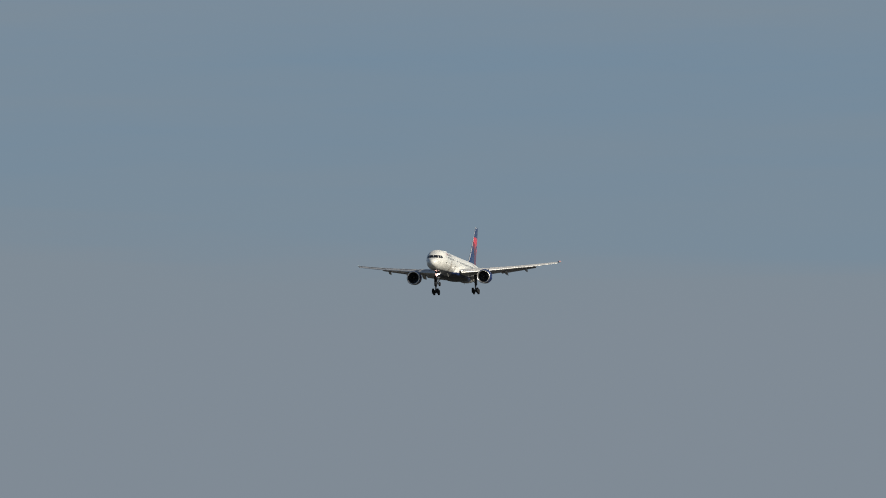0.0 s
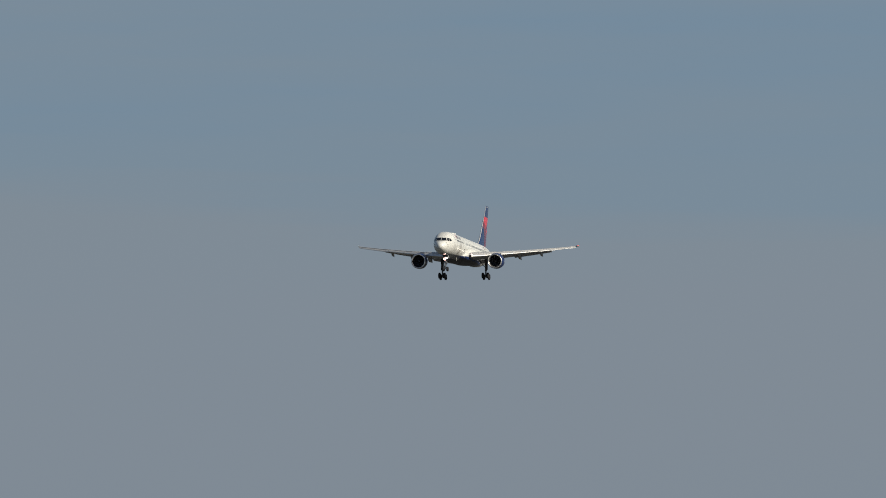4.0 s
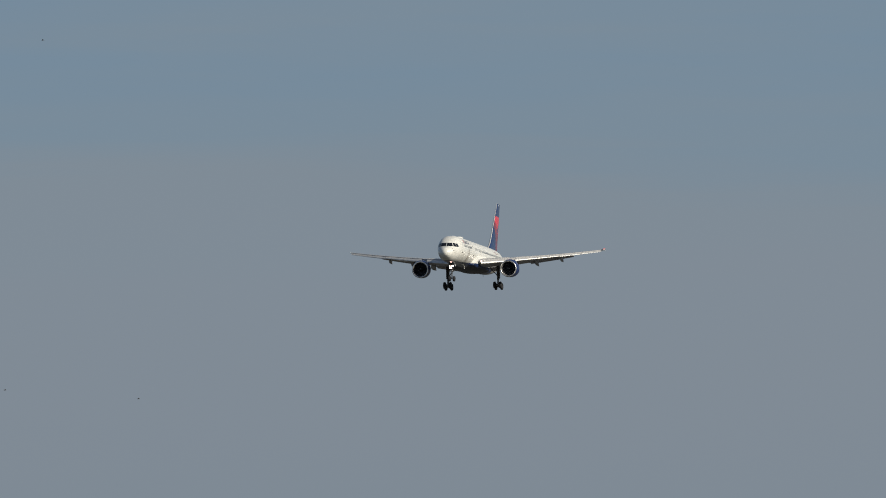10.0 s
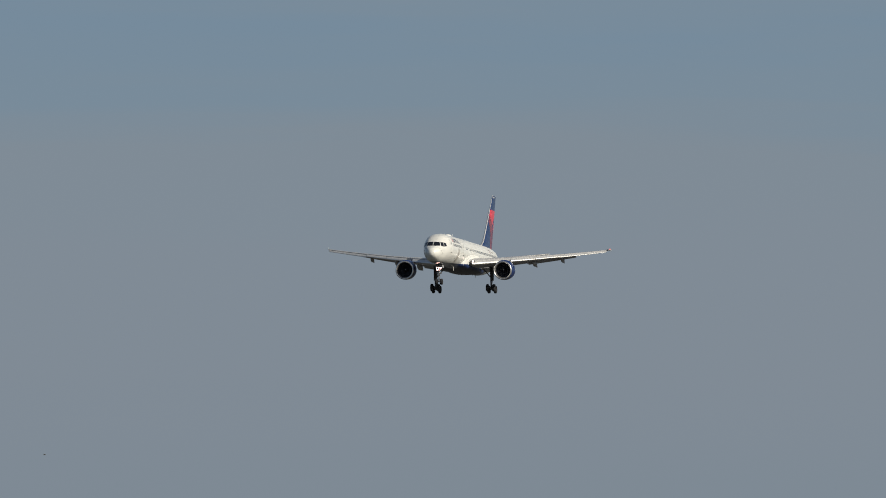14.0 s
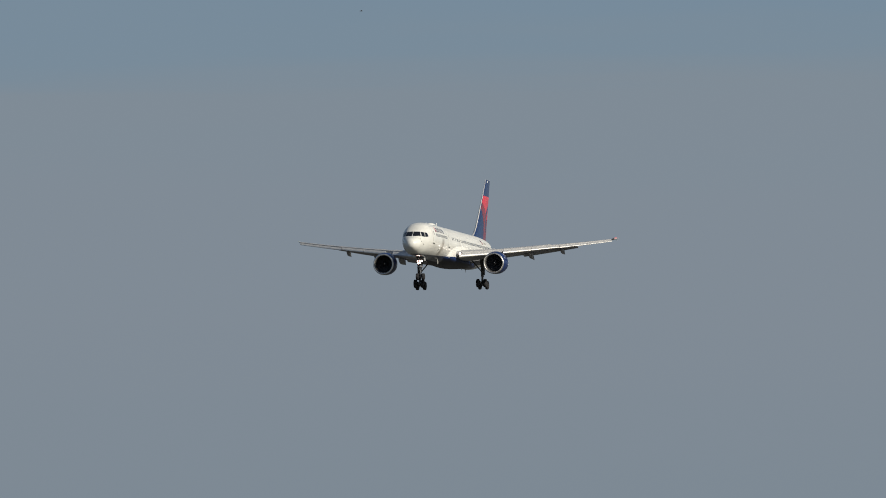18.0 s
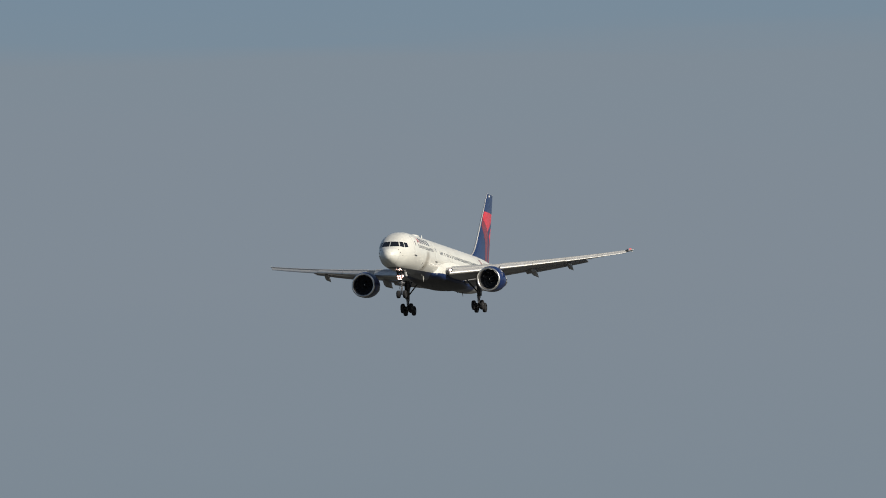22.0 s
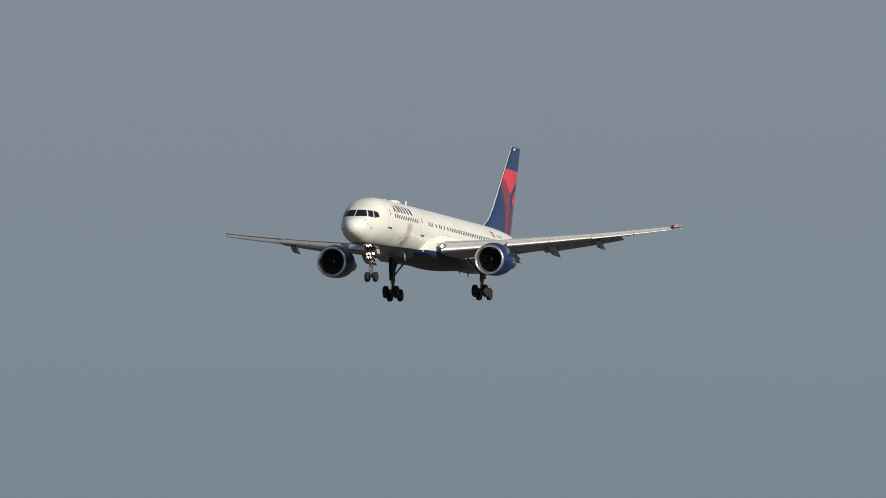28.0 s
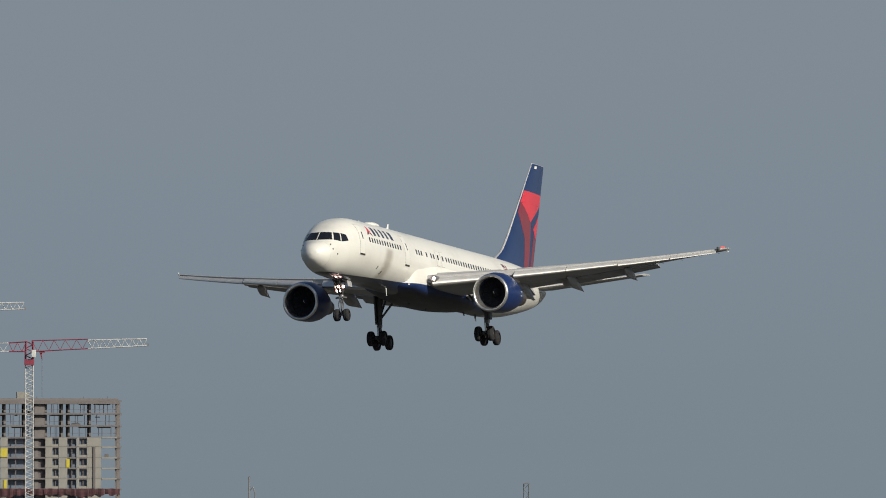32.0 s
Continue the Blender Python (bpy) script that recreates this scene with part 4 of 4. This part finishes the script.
CRANE_RED = material("crane_red_paint", (0.26, 0.045, 0.075), 0.5, 0, 0.2, 0.6)
POLE_GREY = material("galvanised_steel", (0.22, 0.22, 0.22), 0.55, 0.3, 0.25, 1.5)


def far(pan, distance):
    """A frame on the ground at a bearing and distance, its x to the viewer's right, its y away."""
    a = radians(pan)
    return pose(-math.sin(a) * distance, math.cos(a) * distance, 0, 0, 0, pan)


def build_tower():
    tower = new("unfinished_building")
    tagged(tower, "unfinished concrete apartment block with open upper floors and cream panels", "building")
    tower.matrix_world = far(18.465, 4600) @ pose(0, 0, 0, 0, 0, 4)
    top, deep, left = 32.3, 17.0, -62.0
    levels = [32.3, 28.9, 25.65, 22.5, 19.95, 17.1, 14.3, 11.5, 8.7, 5.9, 3.1]
    span = [p - q for p, q in zip(levels, levels[1:])] + [3.1]
    for z in levels:
        b = bmesh.new()
        box(b, (left, 0, z - (0.95 if z == top else 0.42)), (0.25, deep, z))
        part("floor_slab", b, CONCRETE, tower, "raw concrete floor slab")
    bays = (-0.15, -7.7, -13.4, -15.2, -19.5, -25.3, -30.6, -36.2, -41.9, -43.6, -48.0, -53.8, -59.2)
    post = None
    for z, gap in zip(levels, span):
        for x in bays:
            for y, w in ((0.6 if x > -1 else 2.4, 0.44 if x > -1 else 0.27), (9.5, 0.25)):
                h = gap - 0.42
                m = Matrix.Translation((x, y, z - 0.42 - h / 2)) @ Matrix.Diagonal((w, w, h / 2, 1))
                if post is None:
                    post = part("column", box(bmesh.new(), (-1, -1, -1), (1, 1, 1)), CONCRETE, tower, "raw concrete column")
                    post.matrix_basis = m
                else:
                    again(post, m)
    # stair core, through all floors
    for x0, x1 in ((-22.4, -19.8), (-56.0, -53.0)):
        part("stair_core", box(bmesh.new(), (x0, 1.2, 0), (x1, 9, top - 0.42)), CORE, tower, "dark concrete stair core")
    # cream panels and windows below the open floors
    plates = {}

    def plate(name, mat, x0, x1, y, z0, z1, label, t=0.16):
        m = Matrix.Translation(((x0 + x1) / 2, y + t / 2, (z0 + z1) / 2)) @ Matrix.Diagonal(((x1 - x0) / 2, t / 2, (z1 - z0) / 2, 1))
        if name not in plates:
            plates[name] = part(name, box(bmesh.new(), (-1, -1, -1), (1, 1, 1)), mat, tower, label)
            plates[name].matrix_basis = m
        else:
            again(plates[name], m)
    for k in range(3, 11):
        z1, z0 = levels[k] - 0.42, max(0.0, levels[k] - span[k])
        for shift in (0.0, -28.7):
            for a, b in ((-19.8, -17.9), (-16.2, -13.9), (-11.4, -10.7), (-8.6, -4.85), (-31.8, -29.9)):
                plate("wall_panel", PANEL, a + shift, b + shift, -0.06, z0, z1 + 0.30, "cream wall panel")
            for a, b in ((-17.9, -16.2), (-13.9, -11.4), (-10.7, -8.6), (-29.9, -25.6)):
                deep_bay = a in (-13.9, -29.9)
                plate("window_band", WINDOW, a + shift, b + shift, 2.0 if deep_bay else 0.9, z0, z1, "dim window opening")
                if not deep_bay:
                    plate("sill_wall", PANEL, a + shift, b + shift, 0.05, z0, z0 + 0.6, "cream sill wall")
                mid = (a + b) / 2 + shift
                plate("window_post", CORE, mid - 0.12, mid + 0.12, 0.5, z0, z1, "dark window post")
        if k < 8:
            plate("edge_board", PANEL, -4.7, -0.6, -0.05, z1 + 0.02, z1 + 0.42, "pale slab edge board")
    # safety netting hung round one floor, in sagging lengths
    rng = random.Random(4)
    for i in range(15):
        x0, b = -61.0 + 4.08 * i, bmesh.new()
        rows = []
        for n in range(10):
            x = x0 + 4.02 * n / 9
            sag = 0.16 * math.sin(x * 2.3) + 0.12 * rng.uniform(-1, 1)
            y = -0.45 + 0.14 * math.sin(x * 3.1 + i) + 0.05 * rng.uniform(-1, 1)
            ring = [(y, 8.62 + 0.4 * sag), (y - 0.1, 7.8), (y, 6.95 - 1.2 * sag - (0.5 if i % 5 == 2 else 0)), (y + 0.04, 6.95 - 1.2 * sag), (y - 0.05, 7.8), (y + 0.04, 8.62 + 0.4 * sag)]
            rows.append([Vector((x, p, q)) for p, q in ring])
        part("netting", loft(rows), NETTING, tower, "maroon safety netting")
    for k, x0, x1 in ((4, -31.8, -30.0), (5, -14.2, -13.3), (7, -31.0, -30.2)):
        plate("yellow_board", YELLOW, x0, x1, -0.25, levels[k] - span[k], levels[k] - 0.5, "yellow board on the facade")
    for k in range(3):
        for i, (a, b) in enumerate(((-7.2, -0.8), (-13.0, -8.2), (-19.0, -15.6), (-25.0, -22.9), (-30.2, -25.8), (-36.0, -31.0))):
            if (i + k) % 3 != 1:
                plate("formwork", CONCRETE, a + 0.8 * ((i * 5 + k * 3) % 4), b - 0.6 * ((i + k * 7) % 3), 4.5, levels[k] - 0.75, levels[k] - 0.42, "raw concrete beam")
            plate("guard_rail", CORE, a, b, 1.0, levels[k] - span[k] + 0.95, levels[k] - span[k] + 1.05, "thin dark guard rail")
            for n in range(3):
                x = a + (b - a) * (n + 0.4 + 0.25 * ((i + n + k) % 3)) / 3.2
                plate("prop_bar", CORE, x, x + 0.13, 3.0 + n, levels[k] - span[k], levels[k] - 0.42, "thin dark prop")
            if (i + 2 * k) % 7 == 3:
                plate("stacked_boards", CORE, a + 0.8, a + 2.6, 6.0, levels[k] - span[k], levels[k] - span[k] + 0.6, "dark stack of boards")
    # pale walls of the stair core: the open upper storeys, and a strip down its side
    for shift in (0.0, -33.5):
        for k in range(3):
            plate("core_wall", CONCRETE, -22.7 + shift, -20.0 + shift, 0.95, levels[k] - span[k], levels[k] - (0.95 if k == 0 else 1.3), "raw pale core wall")
        plate("core_wall", CONCRETE, -22.7 + shift, -21.6 + shift, 0.95, 8.7, 22.3, "raw pale core wall")
    # things left standing on the open floors
    plate("stacked_boards", CORE, -3.7, -2.7, 2.0, levels[5], levels[5] + 0.85, "dark stack of boards", 0.8)
    plate("stacked_boards", CORE, -12.6, -10.2, 3.0, levels[2], levels[2] + 0.5, "dark stack of boards", 0.8)
    for x0, x1, k in ((-10.6, -8.3, 1), (-6.6, -2.2, 1), (-6.2, -5.0, 2)):
        plate("formwork_table", CORE, x0, x1, 2.2, levels[k - 1] - 1.2, levels[k - 1] - 0.95, "dark formwork table under the slab", 2.0)
    for x in (-6.3, -5.2, -4.1, -3.0, -10.2, -9.2):
        plate("prop_bar", CORE, x, x + 0.1, 2.4, levels[1], levels[0] - 1.0, "thin dark prop")
    plate("roof_kerb", CONCRETE, left, -0.2, 0.3, top, top + 0.55, "raw concrete roof kerb")
    for k in range(11):
        plate("slab_nib", CONCRETE, 0.25, 0.75, 0.2, levels[k] - 0.5, levels[k] - 0.05, "raw concrete slab end")
    for k in range(4, 8):
        plate("wall_duct", CORE, -7.0, -6.4, -0.35, levels[k] - span[k], levels[k], "grey duct on the facade")
    part("roof_box", rounded_box((-27.2, 3, top), (-23.9, 6.5, top + 2.3), 0.05), PANEL, tower, "pale box on the roof")
    for x in (-3.0, -9.5, -15.0, -22.0, -35.0, -45.0):
        plate("starter_bar", CORE, x, x + 0.12, 2.0, top, top + 1.1, "thin dark starter bar")


def truss(bm, p, q, wide, high, wide2, high2, cells, r=0.1, up=Vector((0, 0, 1))):
    """A four-cornered lattice from p to q with zigzag bracing on its sides."""
    p, q = Vector(p), Vector(q)
    along = (q - p).normalized()
    side = along.cross(up).normalized()
    lift = side.cross(along)
    rows = []
    for k in range(cells + 1):
        s = k / cells
        w, h = (wide + (wide2 - wide) * s) / 2, high + (high2 - high) * s
        c = p.lerp(q, s)
        rows.append([c + side * w, c + side * w + lift * h, c - side * w + lift * h, c - side * w])
    for i in range(4):
        for k in range(cells):
            rod(bm, rows[k][i], rows[k + 1][i], r, r, 4)
    for k in range(cells):
        for i, j in ((0, 1), (3, 2), (0, 3), (1, 2)):
            a, b = (i, j) if k % 2 else (j, i)
            rod(bm, rows[k][a], rows[k + 1][b], r * 0.48, r * 0.48, 4)
    return bm


def build_crane(pan, distance, scale, deck, jib, back, slope, red):
    crane = new("tower_crane")
    tagged(crane, "red and white lattice tower crane" if red else "white lattice tower crane", "crane", "cranes")
    crane.matrix_world = far(pan, distance)
    n = int(deck / (2.6 * scale))
    each = deck / n
    tall = None
    for k in range(n):
        z = k * each
        if tall is None:
            tall = part("mast_section", truss(bmesh.new(), (0, 1.0 * scale, 0), (0, 1.0 * scale, each), 2.0 * scale, 2.0 * scale, 2.0 * scale, 2.0 * scale, 4, 0.15, Vector((0, 1, 0))), CRANE_WHITE, crane, "white lattice mast section")
            tall.matrix_basis = Matrix.Translation((0, -1.0 * scale, 0))
        else:
            again(tall, Matrix.Translation((0, -1.0 * scale, z)))
    paint = CRANE_RED if red else CRANE_WHITE
    part("slewing_ring", rounded_box((-1.3 * scale, -1.3, deck), (1.3 * scale, 1.3, deck + 1.6), 0.1), paint, crane, "red slewing platform")
    bm = truss(bmesh.new(), (0, 1.1 * scale, deck + 1.6), (0, 1.1 * scale, deck + 6.4), 2.0 * scale, 2.2 * scale, 1.8 * scale, 2.2 * scale, 5, 0.26, Vector((0, 1, 0)))
    bmesh.ops.translate(bm, vec=(0, -1.1 * scale, 0), verts=bm.verts)
    part("tower_head", bm, paint, crane, "red lattice tower head")
    part("cab", rounded_box((0.6, -2.2, deck + 2.1), (1.75, -0.6, deck + 4.0), 0.12), CRANE_WHITE, crane, "white operator's cab")
    base = deck + 3.6
    t = math.tan(radians(slope))
    mid = jib * 0.5
    part("jib", truss(bmesh.new(), (0.8, 0, base), (mid, 0, base + mid * t), 1.5, 2.9, 1.4, 2.5, 10, 0.13), paint, crane, "red lattice jib" if red else "white lattice jib")
    part("jib_end", truss(bmesh.new(), (mid + 0.05, 0, base + mid * t), (jib, 0, base + jib * t), 1.4, 2.2, 1.3, 1.8, 16, 0.15), CRANE_WHITE, crane, "white lattice jib end")
    part("jib_tip", box(bmesh.new(), (jib, -0.4, base + jib * t - 0.2), (jib + 0.4, 0.4, base + jib * t + 0.6)), POLE_GREY, crane, "dark jib tip sheave")
    part("counter_jib", truss(bmesh.new(), (-0.8, 0, base), (-back * 0.32, 0, base), 1.5, 2.6, 1.5, 2.3, 4, 0.15), paint, crane, "red counter jib")
    part("counter_jib_end", truss(bmesh.new(), (-back * 0.32 - 0.05, 0, base), (-back, 0, base), 1.5, 2.2, 1.5, 2.0, 8, 0.15), CRANE_WHITE, crane, "white counter jib end")
    part("counterweight", rounded_box((-back - 0.2, -0.8, base - 2.4), (-back + 3.0, 0.8, base - 0.1), 0.08), CONCRETE, crane, "concrete counterweight")
    x = 3.4
    bm = box(bmesh.new(), (x - 0.75, -0.6, base + x * t - 0.5), (x + 0.75, 0.6, base + x * t - 0.15))
    rod(bm, (x - 0.3, 0, base + x * t - 0.5), (x, 0, base + x * t - 2.2), 0.3, 0.12, 6)
    part("trolley", bm, paint, crane, "red hoist trolley")
    part("hoist_rope", rod(bmesh.new(), (x, 0, 33.0), (x, 0, base + x * t - 2.2), 0.05, 0.05, 4), POLE_GREY, crane, "thin hoist rope")


build_tower()
build_crane(18.765, 4560, 1.0, 41.5, 31.3, 17.0, 2.9, True)
build_crane(19.184, 4700, 1.0, 53.0, 33.0, 17.0, 2.0, False)


def build_masts():
    lamp = new("field_mast")
    tagged(lamp, "slim grey field mast with a bent side arm", "mast")
    lamp.matrix_world = far(17.383 + (784 - 441) / 529.95, 1500)
    part("pole", rod(bmesh.new(), (0, 0, 0), (0, 0, 11.95), 0.11, 0.07, 8), POLE_GREY, lamp, smooth=40)
    bm = rod(bmesh.new(), (0, 0, 10.7), (0.32, 0, 11.05), 0.045)
    rod(bm, (0.32, 0, 11.05), (0.48, 0, 10.6), 0.05)
    rod(bm, (0.48, 0, 10.6), (0.5, 0, 9.6), 0.04)
    part("side_arm", bm, POLE_GREY, lamp, smooth=40)
    part("top_fitting", rod(bmesh.new(), (-0.12, 0, 11.8), (0.06, 0, 11.95), 0.05), POLE_GREY, lamp, smooth=40)
    frame_mast = new("lattice_mast")
    tagged(frame_mast, "short grey lattice mast in the field", "mast")
    frame_mast.matrix_world = far(17.383 - (931 - 784) / 529.95, 1500)
    part("lattice", truss(bmesh.new(), (0, 0.2, 0), (0, 0.2, 11.3), 0.42, 0.42, 0.42, 0.42, 24, 0.045, Vector((0, 1, 0))), POLE_GREY, frame_mast)
    part("cap_plate", box(bmesh.new(), (-0.27, -0.05, 11.3), (0.27, 0.47, 11.4)), POLE_GREY, frame_mast)


build_masts()


FEATHER = material("dark_feathers", (0.13, 0.125, 0.12), 0.7, 0, 0.3, 20.0)


def build_bird():
    """A small dark bird, a hand long, flying along its y."""
    bird = new("bird")
    tagged(bird, "small dark grey bird in flight", "bird", "birds over the field")
    rings = [[Vector((r * math.sin(2 * math.pi * i / 10), y, r * math.cos(2 * math.pi * i / 10))) for i in range(10)] for y, r in ((0.10, 0.004), (0.08, 0.018), (0.055, 0.02), (0.03, 0.028), (-0.02, 0.03), (-0.07, 0.014), (-0.12, 0.018), (-0.125, 0.004))]
    part("body", loft(rings), FEATHER, bird, smooth=50)
    for side in (-1, 1):
        rings = [[Vector((side * x, y0 + c, z + h)), Vector((side * x, y0, z + h + 0.006)), Vector((side * x, y0 - c, z)), Vector((side * x, y0, z - 0.004))] for x, y0, c, z, h in ((0.01, 0.01, 0.045, 0.012, 0.0), (0.07, 0.02, 0.045, 0.05, 0.0), (0.13, -0.01, 0.03, 0.06, 0.0), (0.18, -0.05, 0.006, 0.055, 0.0))]
        part("bird_wing", loft(rings), FEATHER, bird)
    return bird


birds = [build_bird()]
while len(birds) < 12:
    birds.append(copy_thing(birds[0], pose(-60, 1300, 30 + len(birds))))


# ---- what moves ----
def flight(t, yaw, pitch, roll, lift=0.0):
    """The airliner on a straight three degree descent towards the camera's left; it weathervanes and rolls a little."""
    gone = (t - 32.0) * 64.512
    return Matrix.Translation((-336.727, 1069.797 - gone, EYE_HEIGHT + 13.539 - gone * 0.0524 + lift)) @ pose(0, 0, 0, 0, 0, 180 + yaw) @ pose(0, 0, 0, pitch) @ pose(0, 0, 0, 0, roll)


def fly(which, *sights):
    """One bird's way: seconds, degrees to the left, degrees up, 1300 m from the camera; it faces along its way."""
    at = [Vector((-math.sin(radians(p)) * 1300, math.cos(radians(p)) * 1300, EYE_HEIGHT + 1300 * math.tan(radians(e)))) for t, p, e in sights]
    rows = []
    for k, (t, p, e) in enumerate(sights):
        go = at[min(k + 1, len(at) - 1)] - at[max(k - 1, 0)]
        rows.append((t, Matrix.Translation(at[k]) @ pose(0, 0, 0, 0, 0, math.degrees(math.atan2(-go.x, go.y)))))
    walk(birds[which], rows)


def motions():
    fly(0, (0, 16.566, 2.587), (5, 9.566, 2.687), (6, 8.166, 2.707), (6.2, 8.069, 2.684), (7, 7.959, 2.638), (8, 8.129, 2.674), (8.5, 8.341, 2.683), (9, 8.617, 2.665), (10, 9.13, 2.723), (11, 9.643, 2.781), (32, 20.421, 4.003))
    fly(1, (0, 11.3, 2.205), (5, 8.775, 2.117), (6, 8.27, 2.099), (7, 7.765, 2.082), (8.5, 6.98, 1.983), (9, 6.662, 1.965), (10, 6.025, 1.929), (32, -7.981, 1.137))
    fly(2, (0, 9.012, 1.985), (5, 8.581, 1.49), (6, 8.494, 1.392), (7, 8.408, 1.293), (8, 8.297, 1.221), (8.5, 8.135, 1.25), (9.5, 7.815, 0.35), (32, 0.615, 0.05))
    fly(3, (0, 23.579, 1.121), (10, 10.492, 2.189), (11, 9.183, 2.321), (12, 7.874, 2.452), (13, 6.565, 2.583), (32, -18.301, 5.079))
    fly(4, (0, 24.034, 1.354), (10, 10.493, 2.233), (11, 9.139, 2.321), (12, 7.785, 2.409), (13, 6.431, 2.497), (32, -19.295, 4.167))
    fly(5, (0, 23.456, 1.157), (10, 10.425, 2.118), (11, 9.122, 2.357), (12, 7.819, 2.595), (13, 6.516, 2.834), (32, -18.242, 6.595))
    fly(6, (0, 23.911, 1.049), (10, 10.314, 2.131), (11, 8.954, 2.249), (12, 7.595, 2.367), (13, 6.235, 2.485), (32, -19.599, 4.73))
    fly(7, (0, 14.841, 0.355), (9, 9.813, 1.37), (10, 9.255, 1.555), (11, 8.696, 1.74), (12, 8.119, 1.795), (13, 7.503, 1.81), (14, 6.886, 1.824), (32, -4.212, 2.085))
    fly(8, (0, 15.566, 0.326), (9, 9.485, 1.404), (10, 8.809, 1.526), (11, 8.134, 1.649), (13, 7.076, 1.831), (14, 6.548, 1.921), (32, -2.968, 3.557))
    fly(9, (0, 26.613, 0.044), (11, 10.055, 1.017), (12, 8.55, 1.244), (13, 7.044, 1.472), (14, 5.539, 1.7), (32, -21.557, 5.472))
    fly(10, (0, 18.016, 1.300), (16.4, 10.636, 2.300), (17.4, 10.186, 2.500), (17.6, 10.119, 2.524), (17.8, 10.047, 2.533), (18, 9.968, 2.528), (18.2, 9.878, 2.489), (19, 9.356, 2.222), (19.2, 9.189, 2.177), (20.2, 8.354, 1.952), (32, -1.498, 0.977))
    fly(11, (0, 31.85, 0.096), (13, 11.532, 1.141), (14, 9.969, 1.221), (14.5, 9.187, 1.262), (15.5, 7.624, 1.342), (32, -18.165, 2.669))
    walk(airliner, [
    (0, flight(0, -4.24, 2.13, 0.83)), (0.5, flight(0.5, -4.05, 2.21, 0.52)), (1, flight(1, -3.91, 2.23, 0.01)),
    (1.5, flight(1.5, -3.74, 2.27, -0.54)), (2, flight(2, -3.55, 2.20, -0.64)), (2.5, flight(2.5, -3.35, 2.00, -0.33)),
    (3, flight(3, -3.26, 1.79, -0.15)), (3.5, flight(3.5, -3.23, 1.82, -0.42)), (4.5, flight(4.5, -3.22, 1.86, 0.19)),
    (5.5, flight(5.5, -3.21, 1.88, 0.78)), (6, flight(6, -3.19, 1.86, 0.31)), (6.5, flight(6.5, -3.13, 1.81, -0.60)),
    (7, flight(7, -2.92, 1.77, -1.33)), (7.5, flight(7.5, -2.71, 1.76, -0.81)), (8, flight(8, -2.53, 1.44, -0.17)),
    (8.5, flight(8.5, -2.30, 1.13, -0.19)), (9, flight(9, -2.17, 1.00, -0.17)), (9.5, flight(9.5, -2.14, 1.12, -0.21)),
    (10, flight(10, -2.09, 1.45, 0.36)), (10.5, flight(10.5, -2.05, 1.77, 0.64)), (11, flight(11, -2.01, 2.03, 1.08)),
    (11.5, flight(11.5, -1.99, 2.19, 1.20)), (12, flight(12, -1.98, 2.12, 1.25)), (12.5, flight(12.5, -1.90, 1.96, 1.13)),
    (13, flight(13, -1.81, 1.59, 0.64)), (13.5, flight(13.5, -1.73, 1.43, 0.41)), (14, flight(14, -1.59, 1.11, -0.44)),
    (14.5, flight(14.5, -1.53, 0.94, -1.36)), (15.5, flight(15.5, -1.49, 1.16, -0.22)), (16.5, flight(16.5, -1.43, 1.34, 0.90)),
    (17, flight(17, -1.48, 1.31, 0.58)), (17.5, flight(17.5, -1.54, 1.17, 0.34)), (18, flight(18, -1.60, 1.27, 0.26)),
    (18.5, flight(18.5, -1.64, 1.38, 0.38)), (19, flight(19, -1.67, 1.34, 0.22)), (19.5, flight(19.5, -1.76, 1.53, 0.95)),
    (20, flight(20, -1.87, 2.07, 1.93)), (20.5, flight(20.5, -1.93, 2.38, 2.44)), (21, flight(21, -1.98, 2.73, 2.56)),
    (21.5, flight(21.5, -2.15, 2.95, 2.59)), (22, flight(22, -2.35, 2.98, 2.33)), (22.5, flight(22.5, -2.58, 2.96, 2.55)),
    (23, flight(23, -2.77, 2.98, 3.44)), (23.5, flight(23.5, -2.89, 2.74, 3.67)), (24, flight(24, -2.97, 2.49, 3.97)),
    (24.5, flight(24.5, -2.87, 2.11, 3.27)), (25, flight(25, -2.84, 1.72, 2.04)), (25.5, flight(25.5, -2.77, 1.70, 1.53)),
    (26.5, flight(26.5, -2.58, 2.34, 0.81)), (27.5, flight(27.5, -2.39, 2.98, 0.08)), (28, flight(28, -2.38, 3.10, 0.51)),
    (28.5, flight(28.5, -2.31, 3.06, 0.73)), (29, flight(29, -2.18, 2.86, 0.55)), (29.5, flight(29.5, -2.21, 2.59, 0.31)),
    (30, flight(30, -2.08, 2.42, 0.36)), (30.5, flight(30.5, -2.04, 2.47, 1.02)), (31, flight(31, -1.96, 2.84, 1.69)),
    (31.5, flight(31.5, -1.85, 3.54, 2.28, 0.2)), (32, flight(32, -1.51, 4.26, 2.36)),
    ])


motions()
